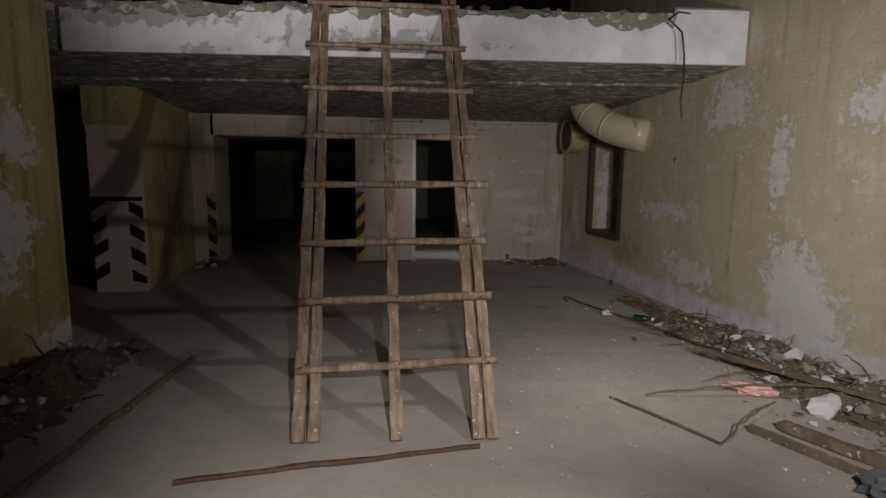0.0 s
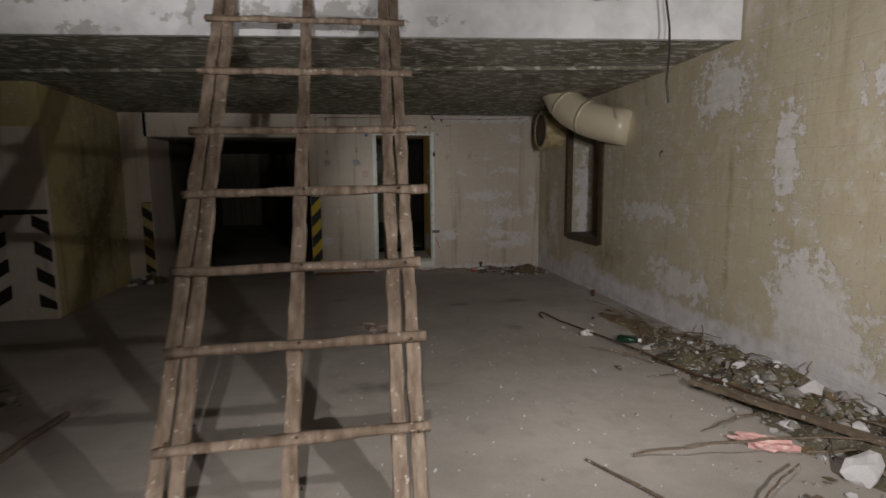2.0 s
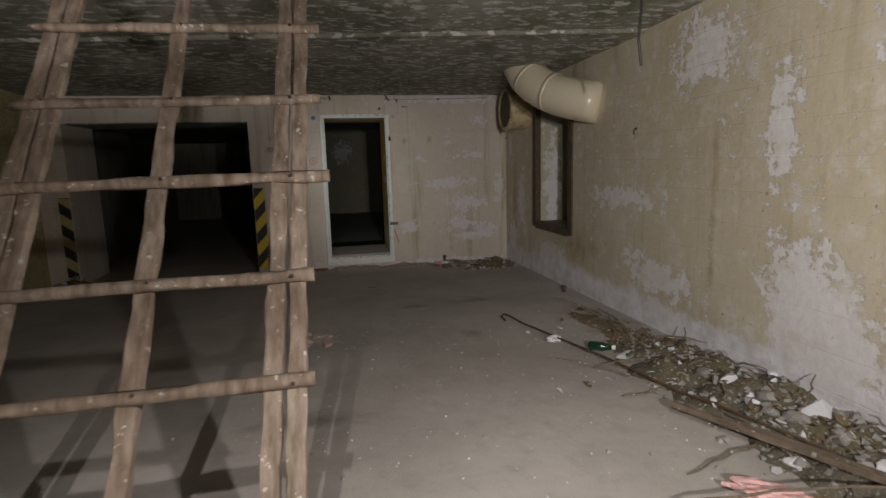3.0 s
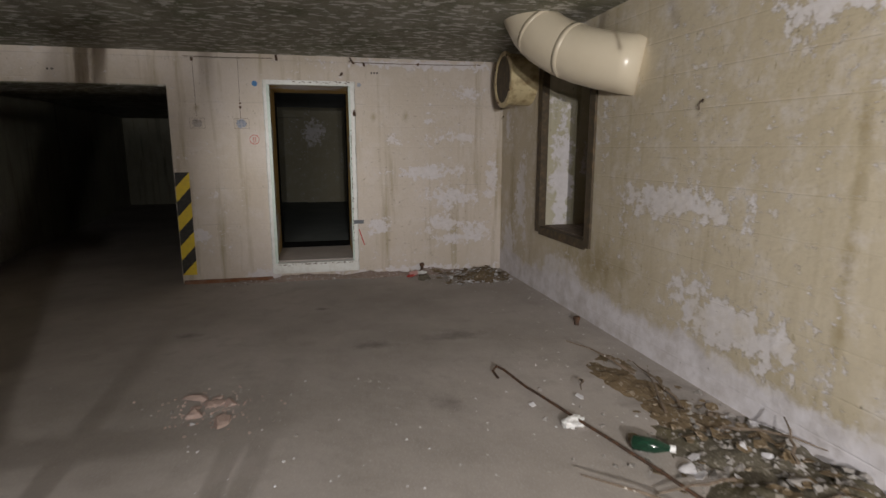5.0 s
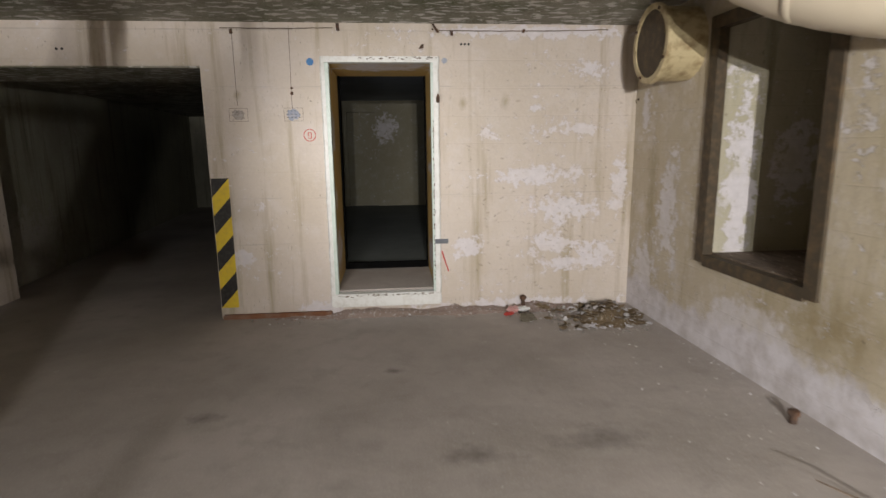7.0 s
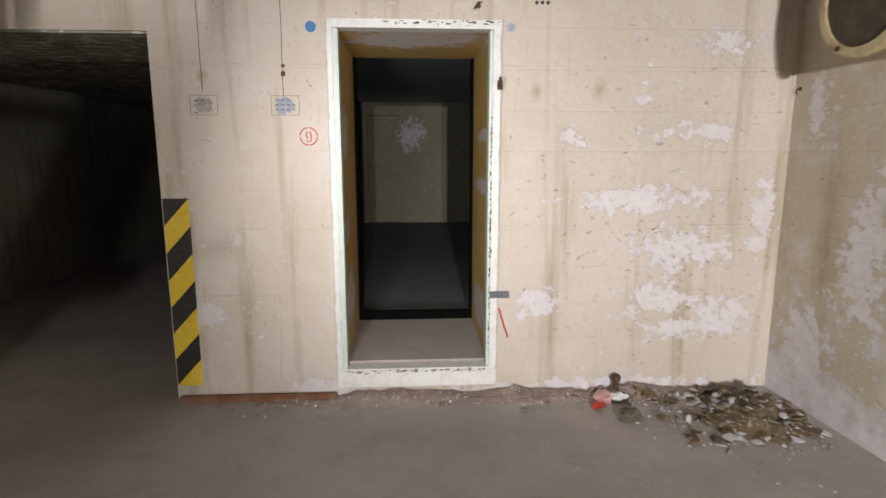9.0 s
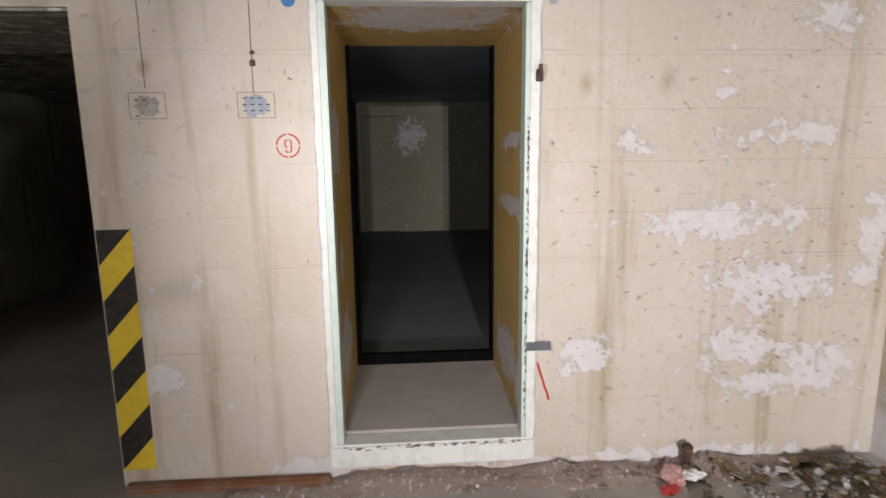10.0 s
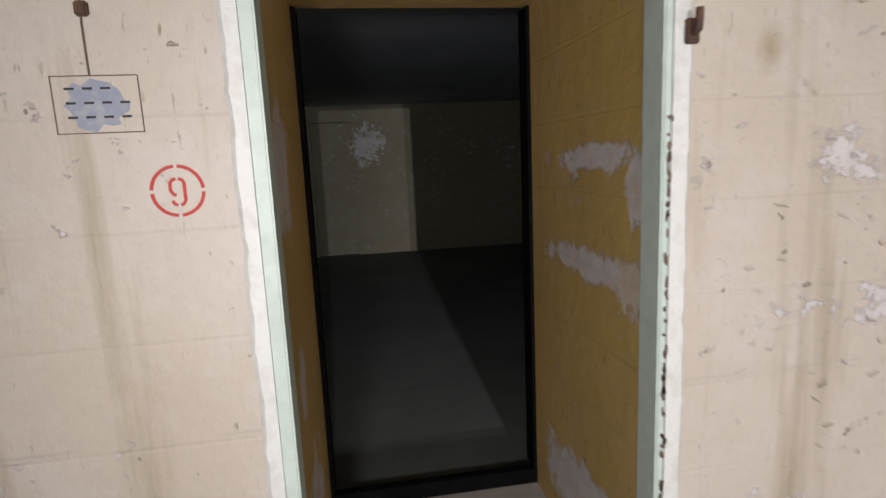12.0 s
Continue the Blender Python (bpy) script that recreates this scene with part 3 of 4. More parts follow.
thing("door_2", rounded(1.362, 1.928, 16.06, 16.12, 0.182, 2.066, 0.006), M_FAR, "closed dull olive door leaf in far wall", "door", kind="structure")

# ---- opening in the side wall ----
niche = empty("window_1", "deep rectangular wall opening with rusted dark steel frame", "opening", kind="structure")
part("frame", lean_right(boxes((WX - 0.02, WX + 0.05, 7.08, 7.17, 0.60, 2.18), (WX - 0.02, WX + 0.05, 8.05, 8.14, 0.60, 2.18), (WX - 0.02, WX + 0.05, 7.17, 8.05, 0.58, 0.655), (WX - 0.02, WX + 0.05, 7.17, 8.05, 2.10, 2.18))), M_STEELDARK, niche, "rusted steel angle frame")
part("sill", lean_right(boxes((WX + 0.05, WX + 1.5, 7.15, 8.08, 0.621, 0.665))), M_STICK, niche, "brown dusty sill")
thing("wall_niche", boxes((4.31, 5.25, 8.062, 8.3, 0.62, 2.3), (5.6, 5.9, 6.3, 9.0, 0.4, 2.3), (4.82, 5.6, 6.3, 7.0, 0.4, 2.3), (5.25, 5.6, 8.8, 9.0, 0.4, 2.3)), M_NICHE, "streaked pale plaster inside the wall opening", "wall", kind="structure")
thing("ceiling_niche", boxes((4.82, 5.9, 6.3, 9.0, 2.165, 2.3)), M_RAW, "raw concrete over the wall opening", "ceiling", kind="structure")
thing("floor_niche", boxes((5.82, 5.9, 6.3, 9.0, 0.4, 0.6), (4.82, 5.82, 6.3, 7.14, 0.4, 0.6)), M_RAW, "raw concrete floor behind the opening", "floor", kind="structure")

# ---- vent drum and duct elbow ----
vent = empty("vent_drum", "flaking cream metal vent drum with rusty grille", "vent")
CY, CZ = 8.435, 2.065
part("casing", tube([(4.04, CY, CZ), (4.30, CY, CZ)], 0.244, 40), M_DRUM, vent, smooth=False)
bm = bmesh.new()
ring = [(r, x) for r, x in ((0.222, 4.015), (0.258, 4.015), (0.266, 4.025), (0.266, 4.045), (0.246, 4.05), (0.222, 4.045))]
rows = [[bm.verts.new((x, CY + r * math.cos(a), CZ + r * math.sin(a))) for r, x in ring] for a in (2 * math.pi * k / 40 for k in range(40))]
for a, b in zip(rows, rows[1:] + rows[:1]):
    for k in range(6):
        bm.faces.new((a[k], a[(k + 1) % 6], b[(k + 1) % 6], b[k]))
part("rim", bm, M_DRUM, vent, "worn cream rolled rim")
part("grille", tube([(4.026, CY, CZ), (4.036, CY, CZ)], 0.2215, 40), M_STEELDARK, vent, "rusty brown cover plate")
for k in range(4):
    part("rivet", tube([(4.02, CY + 0.24 * math.cos(k * 1.57 + 0.5), CZ + 0.24 * math.sin(k * 1.57 + 0.5)), (4.008, CY + 0.24 * math.cos(k * 1.57 + 0.5), CZ + 0.24 * math.sin(k * 1.57 + 0.5))], 0.012), M_RUST, vent)

DUCT = [(3.87, 7.46, 2.56), (3.875, 7.40, 2.43), (3.90, 7.30, 2.31), (3.95, 7.19, 2.21), (4.02, 7.06, 2.13), (4.11, 6.92, 2.06), (4.21, 6.79, 2.01), (4.31, 6.68, 1.975), (4.40, 6.60, 1.95)]
duct = empty("duct_elbow", "glossy cream plastic duct elbow hanging below ceiling", "duct")
part("pipe", tube(DUCT, 0.2, 32), M_DUCT, duct, smooth=True)
for i in (2, 4):
    a, b = Vector(DUCT[i]), Vector(DUCT[i + 1])
    part("collar", tube([a.lerp(b, 0.3), a.lerp(b, 0.55)], 0.2025, 32), M_DUCT, duct, smooth=True)

# ---- ladder ----
LS = 0.79


def on_ladder(x, z, lift=0.0):
    skewed = 0.08 * min(max(1.6 - x, 0.0), 1.0)
    return Vector((x, 2.92 + LS * z + skewed - lift * 0.81, z + lift * 0.58))


ladder = empty("ladder", "rough wide wooden ladder of nailed boards leaning on slab edge", "ladder")
TOPZ = 3.06
for k, (xb, xt, w, lift) in enumerate(((0.535, 0.50, 0.066, 0.0), (0.617, 0.575, 0.062, 0.006), (1.06, 1.10, 0.066, 0.0), (1.51, 1.63, 0.064, 0.004), (1.592, 1.705, 0.062, 0.0))):
    part("rail", board(on_ladder(xb, 0.015, lift), on_ladder(xt, TOPZ, lift), w, 0.04, (1, 0, 0), 60, 0.011, k), M_WOOD, ladder)
for k, (z, x0, x1, dz, r) in enumerate(((0.342, 0.515, 1.66, 0.045, 0.026), (0.673, 0.50, 1.68, 0.03, 0.025), (0.993, 0.48, 1.69, 0.02, 0.025), (1.36, 0.47, 1.77, 0.015, 0.024), (1.707, 0.455, 1.75, 0.01, 0.023),
                                     (2.09, 0.44, 1.76, 0.0, 0.022), (2.48, 0.44, 1.75, -0.01, 0.022), (2.90, 0.43, 1.75, 0.0, 0.022))):
    rung = part("rung", tube(between(on_ladder(x0, z - dz / 2, 0.04), on_ladder(x1, z + dz / 2, 0.04), 24), r, 10, 0.5, flat=0.95, seed=k), M_WOOD, ladder, smooth=True)
    for x in (0.56, 1.09, 1.6):
        p = on_ladder(x + 0.03 * z / 3, z, 0.04 + r * 0.8)
        part("nail", tube([p, on_ladder(x + 0.03 * z / 3, z, 0.04 + r * 1.25)], 0.007, 6), M_RUST, rung, "rusty nail head")

# ---- rods, sticks and planks on the floor ----
R = random.Random(11)
bar = thing("iron_bar", tube(between((0.0, 2.70, 0.014), (1.50, 2.865, 0.014), 14, 0, 0.004, R), 0.014, 8, 0.5), M_RUST, "rusty iron bar lying at the ladder's foot", "bar")
thing("thin_stick", tube(between((2.5, 3.42, 0.009), (2.83, 2.73, 0.009), 10, 0.006, 0.003, R), 0.008, 6, 0.4), M_STICK, "thin dark stick on the dusty floor", "stick")
thing("long_rod", tube([(3.245, 6.12, 0.012), (3.235, 6.2, 0.03), (3.27, 6.235, 0.04), (3.30, 6.19, 0.035)] + between((3.36, 5.95, 0.02), (3.75, 4.35, 0.03), 10, 0.01, 0.006, R) + between((3.80, 4.15, 0.05), (3.97, 3.3, 0.09), 5), 0.008, 8, 0.3), M_RUST, "long thin rusty rod with hooked end", "rod")
thing("wooden_pole", tube(between((-0.42, 4.5, 0.02), (-0.72, 2.3, 0.02), 14, 0, 0.006, R), 0.02, 8, 0.5), M_STICK, "dark wooden pole lying on the floor", "pole")
thing("plank", board((3.10, 2.87, 0.02), (3.42, 2.08, 0.02), 0.055, 0.03, (0, 0, 1), 8, 0.006, 3), M_STICK, "short weathered plank on the floor", "plank")
thing("plank", board((3.30, 2.86, 0.035), (3.62, 2.15, 0.03), 0.075, 0.05, (1, 0.4, 0), 8, 0.01, 4), M_STICK, "short weathered plank on the floor", "plank")
thing("plank", board((3.55, 4.1, 0.09), (4.05, 2.9, 0.12), 0.06, 0.03, (1, 0.4, 0), 8, 0.008, 6), M_STICK, "grey weathered plank on rubble heap", "plank")


# ---- rubble along the walls ----
from mathutils.bvhtree import BVHTree

BANKS = []


def heap(name, outline, high, n, seed, label, material=M_SOIL):
    """A low ragged bank of soil: (x0, y0) to (x1, y1) is its spine, half its width and its height."""
    (x0, y0), (x1, y1), half = outline
    bm = bmesh.new()
    a, b = Vector((x0, y0, 0)), Vector((x1, y1, 0))
    d = (b - a).normalized()
    s = Vector((d.y, -d.x, 0))
    k = 26
    grid = []
    for i in range(n + 1):
        row = []
        for j in range(k + 1):
            v = 2 * j / k - 1
            p = a.lerp(b, i / n) + s * half * v * (1 + 0.35 * noise.noise(Vector((i * 0.2, seed, 0))))
            e = min(1, 4 * i / n, 4 * (1 - i / n)) * max(0, 1 - v * v)
            p.z = -0.012 + e * high * (0.75 + 0.9 * noise.noise(p * 3 + Vector((seed, 0, 0))) + 0.55 * noise.noise(p * 11)) + 0.012 * noise.noise(p * 31)
            row.append(bm.verts.new(p))
        grid.append(row)
    for r0, r1 in zip(grid, grid[1:]):
        for j in range(k):
            bm.faces.new((r0[j], r0[j + 1], r1[j + 1], r1[j]))
    ob = thing(name, bm, material, label, "debris", kind="stuff", smooth=True)
    BANKS.append(BVHTree.FromPolygons([v.co[:] for v in ob.data.vertices], [p.vertices[:] for p in ob.data.polygons]))
    return ob


def ground(x, y):
    """The height of the litter or floor under a place."""
    z = 0.0
    for tree in BANKS:
        hit = tree.ray_cast(Vector((x, y, 2)), Vector((0, 0, -1)))
        if hit[0]:
            z = max(z, hit[0].z)
    return z


heap("soil_bank", ((4.22, 2.0), (4.10, 5.5), 0.45), 0.12, 80, 2, "bank of dark soil and litter along wall foot")
heap("soil_bank", ((4.12, 4.9), (4.04, 6.5), 0.24), 0.035, 40, 12, "thin strip of brown leaf litter along wall foot", M_LEAF)
heap("soil_bank", ((-1.45, 2.2), (-1.35, 5.0), 0.5), 0.16, 60, 4, "bank of dark soil and litter along wall foot")
heap("soil_bank", ((4.15, 9.1), (3.85, 8.5), 0.28), 0.08, 20, 6, "small heap of brown leaf litter in the corner", M_LEAF)
heap("soil_bank", ((-1.62, 9.3), (-1.3, 8.9), 0.22), 0.08, 20, 8, "small heap of dark litter beside the passage")
heap("soil_bank", ((1.0, 9.15), (4.1, 9.12), 0.17), 0.045, 50, 9, "thin line of crumbled plaster along wall foot", M_CRUMBLE)

STONES = [mesh_of("stone", rock(1, k, 2, 0.62), M_STONE if k % 3 else M_PALE) for k in range(14)]


def stone(x, y, z, size, k, seed, label, group):
    r = random.Random(seed)
    ob = tagged(new("stone", STONES[k % 14]), label, "stone", group)
    ob.matrix_world = pose(x, y, ground(x, y) + 0.3 * size, r.uniform(-20, 20), r.uniform(-20, 20), r.uniform(0, 360)) @ Matrix.Diagonal((size, size, size, 1))


R = random.Random(3)
for i in range(150):
    y = 2.2 + 3.2 * R.random()
    t = R.random() ** 1.4
    size = R.choice((0.02, 0.025, 0.03, 0.035, 0.05, 0.07)) * R.uniform(0.8, 1.2) * (1.0 if y < 4.8 else 0.7)
    x = right_x(y) - 0.06 - t * (0.75 if y < 4.5 else 0.5)
    stone(x, y, 0.03 + 0.10 * (1 - t) * (1 if 2.4 < y < 6 else 0.4), size, R.randrange(14), i, "broken grey concrete chunk on the rubble bank", "rubble by the wall")
for i, (x, y, z, size, k) in enumerate(((3.72, 3.02, 0.07, 0.15, 3), (4.06, 4.03, 0.12, 0.09, 1), (4.22, 3.83, 0.12, 0.12, 0), (4.12, 3.62, 0.08, 0.09, 2), (4.3, 3.3, 0.12, 0.11, 4), (3.98, 4.45, 0.11, 0.08, 5),
                                        (4.25, 4.4, 0.13, 0.10, 7), (3.75, 5.0, 0.05, 0.06, 6), (4.0, 3.3, 0.09, 0.07, 9), (2.1, 2.2, 0.02, 0.03, 8))):
    stone(x, y, z, size, k, 500 + i, "large pale broken concrete lump on the rubble", "large lumps")
for i in range(70):
    y = R.uniform(2.3, 5.1)
    stone(-1.62 + R.random() ** 1.3 * 0.75, y, 0.04 + 0.08 * R.random(), R.uniform(0.018, 0.06), R.randrange(14), 700 + i, "broken concrete chunk on the littered bank", "rubble by the west wall")
for i in range(40):
    stone(R.uniform(0.3, 3.5), R.uniform(1.9, 6.2), 0.006, R.uniform(0.009, 0.022), R.randrange(14), 900 + i, "small pale stone on the dusty floor", "loose stones")
for i in range(34):
    stone(R.uniform(3.5, 4.15), R.uniform(8.55, 9.1), 0.03 * R.random() + 0.02, R.uniform(0.012, 0.04), R.randrange(14), 1000 + i, "crumbled plaster chunk in the corner", "corner rubble")
for i in range(26):
    stone(R.uniform(0.95, 3.4), R.uniform(8.92, 9.13), 0.01, R.uniform(0.007, 0.018), R.randrange(14), 1100 + i, "flake of crumbled plaster at the wall foot", "plaster crumbs")
for i in range(12):
    stone(R.uniform(-1.7, -1.2), R.uniform(8.8, 9.3), 0.04, R.uniform(0.03, 0.09), R.randrange(14), 1200 + i, "pale broken lump beside the passage", "passage rubble")


def chips(n, seed, region, size):
    """Countless crumbs of plaster on the floor."""
    r = random.Random(seed)
    bm = bmesh.new()
    for _ in range(n):
        x, y, z = region(r)
        z = ground(x, y) - 0.001
        s = r.uniform(*size)
        a = r.uniform(0, 6.28)
        base = [bm.verts.new((x + s * math.cos(a + k * 1.57) * r.uniform(0.5, 1.2), y + s * math.sin(a + k * 1.57) * r.uniform(0.5, 1.2), z)) for k in range(4)]
        top = bm.verts.new((x + r.uniform(-s, s) * 0.4, y + r.uniform(-s, s) * 0.4, z + s * r.uniform(0.4, 0.9)))
        for k in range(4):
            bm.faces.new((base[k], base[(k + 1) % 4], top))
        bm.faces.new(base[::-1])
    return bm


thing("crumbs", chips(320, 6, lambda r: (r.uniform(3.45, 4.2), r.uniform(8.4, 9.13), 0), (0.006, 0.02)), M_STONE, "brownish crumbs on the corner heap", "debris", kind="stuff")
thing("crumbs", chips(110, 7, lambda r: (r.uniform(3.3, 4.2), r.uniform(8.5, 9.13), 0), (0.005, 0.016)), M_PALE, "pale plaster flakes on the corner heap", "debris", kind="stuff")
thing("crumbs", chips(230, 8, lambda r: (4.3 - abs(r.gauss(0, 0.35)), r.uniform(2.2, 5.3), 0), (0.012, 0.035)), M_STONE, "grey concrete fragments over the rubble bank", "debris", kind="stuff")
thing("crumbs", chips(420, 1, lambda r: (r.uniform(1.2, 3.9), r.uniform(1.6, 6.4), 0.0), (0.003, 0.011)), M_PALE, "pale plaster crumbs strewn over the floor", "debris", kind="stuff")
thing("crumbs", chips(700, 2, lambda r: (4.35 - abs(r.gauss(0, 0.42)), r.uniform(2.2, 5.7), 0.02), (0.006, 0.02)), M_STONE, "grey crumbs strewn along the wall foot", "debris", kind="stuff")
thing("crumbs", chips(500, 3, lambda r: (-1.5 + abs(r.gauss(0, 0.4)), r.uniform(2.2, 5.2), 0.015), (0.005, 0.02)), M_STONE, "grey crumbs strewn along the wall foot", "debris", kind="stuff")
thing("crumbs", chips(450, 4, lambda r: (r.uniform(1.2, 4.2), YB - abs(r.gauss(0, 0.12)) - 0.01, 0.0), (0.003, 0.012)), M_CRUMBLE, "plaster crumbs along the wall foot", "debris", kind="stuff")
thing("crumbs", chips(110, 5, lambda r: (4.3 - abs(r.gauss(0, 0.35)), r.uniform(6.2, 8.6), 0.0), (0.003, 0.010)), M_PALE, "plaster crumbs along the wall foot", "debris", kind="stuff")

for i in range(46):
    east = i < 28
    y = R.uniform(2.3, 6.0) if east else R.uniform(2.2, 5.0)
    x = right_x(y) - R.uniform(0.1, 0.8) if east else -1.6 + R.uniform(0.0, 0.8)
    a, l = R.uniform(0, 6.28), R.uniform(0.15, 0.55)
    z = ground(x, y) + R.uniform(0.005, 0.05)
    end = (min(x + l * math.cos(a), right_x(y) - 0.05) if east else max(x + l * math.cos(a), -1.62), y + l * math.sin(a), max(0.01, z + R.uniform(-0.04, 0.1)))
    thing("twig", tube(between((x, y, z), end, 6, R.uniform(-0.01, 0.03), 0.012, R), [0.008, 0.008, 0.007, 0.006, 0.005, 0.004, 0.003], 5, 0.3), M_STICK, "thin dark dry twig among the rubble", "twig", "twigs in the rubble")
thing("branch", tube(between((2.75, 3.4, 0.02), (3.9, 3.15, 0.12), 12, 0.03, 0.012, R), 0.006, 6, 0.4), M_STICK, "dark dry branch reaching out of the rubble", "branch")
thing("branch", tube(between((2.85, 2.75, 0.01), (3.45, 3.1, 0.06), 10, 0.02, 0.012, R), 0.006, 6, 0.4), M_STICK, "dark dry branch reaching out of the rubble", "branch")


def crumpled(name, size, material, label, category, seed, at, tall=0.35):
    bm = bmesh.new()
    bmesh.ops.create_icosphere(bm, subdivisions=3, radius=1)
    for v in bm.verts:
        v.co *= 1 + 0.55 * noise.noise(v.co * 2.2 + Vector((seed, 0, 0))) + 0.25 * noise.noise(v.co * 6)
        v.co = Vector((v.co.x * size[0], v.co.y * size[1], v.co.z * size[2]))
    ob = thing(name, bm, material, label, category)
    ob.matrix_world = pose(*at)
    return ob


crumpled("wrapper", (0.15, 0.05, 0.035), M_PINK, "crumpled faded pink wrapper on the rubble", "wrapper", 3, (3.48, 3.36, 0.04, 0, 0, -40))
crumpled("paper_scrap", (0.07, 0.045, 0.025), M_PAPER, "crumpled white paper scrap on the floor", "paper", 5, (3.44, 5.50, 0.02, 0, 0, 30))
crumpled("paper_scrap", (0.05, 0.03, 0.02), M_PAPER, "crumpled white paper scrap on the floor", "paper", 8, (3.3, 9.0, 0.03, 0, 0, 10))
crumpled("wrapper", (0.08, 0.05, 0.02), M_PINK, "torn pinkish wrapper at the wall foot", "wrapper", 9, (3.22, 9.02, 0.025, 0, 0, 70))
crumpled("red_scrap", (0.045, 0.03, 0.012), M_RED, "small crumpled red scrap at the wall foot", "scrap", 21, (3.16, 8.93, 0.015, 0, 0, 30))
crumpled("rag", (0.14, 0.08, 0.04), M_TAPE, "dark crumpled rag among the planks", "rag", 12, (3.33, 2.25, 0.03, 0, 0, 20))
crumpled("clay_lump", (0.06, 0.05, 0.04), M_SOIL, "dark lump of dirt on the floor", "lump", 14, (3.28, 8.78, 0.02))
R = random.Random(17)
for i in range(11):
    ob = thing("brick_fragment", rock(R.choice((0.03, 0.045, 0.06, 0.08)), 60 + i, 2, 0.35), M_PINKBRICK, "broken pinkish plaster fragment on the dusty floor", "fragment", "pink fragments")
    ob.matrix_world = pose(1.60 + R.gauss(0, 0.09), 6.12 + R.gauss(0, 0.09), 0.012, R.uniform(-8, 8), R.uniform(-8, 8), R.uniform(0, 360))
thing("crumbs", chips(160, 31, lambda r: (r.gauss(1.6, 0.14), r.gauss(6.1, 0.12), 0), (0.004, 0.014)), M_PINKBRICK, "pinkish plaster crumbs on the floor", "debris", kind="stuff")


def flat_flakes(n, seed, region, size):
    """Flat scales of fallen plaster, lying askew on the litter."""
    r = random.Random(seed)
    bm = bmesh.new()
    for _ in range(n):
        x, y = region(r)
        s, k, a = r.uniform(*size), r.randint(4, 6), r.uniform(0, 6.28)
        z, tx, ty = ground(x, y) + 0.002, r.gauss(0, 0.25), r.gauss(0, 0.25)
        low = []
        for i in range(k):
            u, v = s * math.cos(a + 6.283 * i / k) * r.uniform(0.5, 1.2), s * math.sin(a + 6.283 * i / k) * r.uniform(0.5, 1.2)
            low.append(bm.verts.new((x + u, y + v, z + s * 0.3 + u * tx + v * ty)))
        high = [bm.verts.new(v.co + Vector((0, 0, 0.004))) for v in low]
        bm.faces.new(low[::-1])
        bm.faces.new(high)
        for i in range(k):
            bm.faces.new((low[i], low[(i + 1) % k], high[(i + 1) % k], high[i]))
    return bm


thing("plaster_flakes", flat_flakes(34, 41, lambda r: (min(r.gauss(3.85, 0.25), 4.2), r.uniform(8.45, 9.1)), (0.012, 0.04)), M_PALE, "pale scales of fallen plaster in the corner", "debris", kind="stuff")
thing("plaster_flakes", flat_flakes(60, 42, lambda r: (r.uniform(3.45, 4.15), r.uniform(8.5, 9.1)), (0.015, 0.05)), M_LEAF, "brown scraps of dry leaf litter in the corner", "debris", kind="stuff")
thing("plaster_flakes", flat_flakes(70, 43, lambda r: (r.uniform(2.7, 3.7), 9.13 - abs(r.gauss(0, 0.11))), (0.008, 0.028)), M_CRUMBLE, "reddish plaster scales at the wall foot", "debris", kind="stuff")
thing("plaster_flakes", flat_flakes(150, 44, lambda r: (4.28 - abs(r.gauss(0, 0.3)), r.uniform(2.6, 5.6)), (0.012, 0.045)), M_LEAF, "brown scraps of dry leaf litter on the bank", "debris", kind="stuff")
thing("plaster_flakes", flat_flakes(30, 45, lambda r: (4.1 - abs(r.gauss(0, 0.4)), r.uniform(2.6, 5.8)), (0.01, 0.032)), M_PALE, "pale scales of fallen plaster on the bank", "debris", kind="stuff")
bottle = empty("bottle", "green glass bottle lying in the litter", "bottle")
part("body", tube([(3.60, 5.22, 0.045), (3.61, 5.215, 0.045), (3.69, 5.163, 0.045), (3.73, 5.137, 0.045), (3.745, 5.128, 0.045)], [0.02, 0.034, 0.034, 0.018, 0.014], 16), M_GLASS, bottle, smooth=True)
part("cap", tube([(3.744, 5.129, 0.045), (3.765, 5.115, 0.045)], 0.017, 12), M_PAPER, bottle, "white screw cap")

# ---- small things on the walls ----
thing("hanging_cable", tube([(3.9, front_y(3.9) + 0.02, 2.925), (3.72, front_y(3.72) - 0.02, 2.93), (3.63, front_y(3.63) - 0.03, 2.86), (3.63, 4.74, 2.7), (3.64, 4.70, 2.5), (3.60, 4.62, 2.3), (3.55, 4.56, 2.1), (3.56, 4.54, 1.95)], 0.008, 6), M_CABLE, "loose black cable hanging from the slab edge", "cable")
stub = empty("pipe_stub", "short rusty pipe stub at the wall foot", "pipe")
part("pipe", tube([(3.32, YB - 0.06, -0.02), (3.32, YB - 0.06, 0.12)], 0.018, 10), M_RUST, stub)
part("nut", tube([(3.32, YB - 0.06, 0.085), (3.32, YB - 0.06, 0.11)], 0.028, 6), M_RUST, stub)
thing("rust_strip", rounded(0.80, 1.69, YB - 0.05, YB - 0.004, -0.01, 0.035, 0.008), M_RUSTPAINT, "rust-red raised strip at the wall foot", "strip", kind="structure")


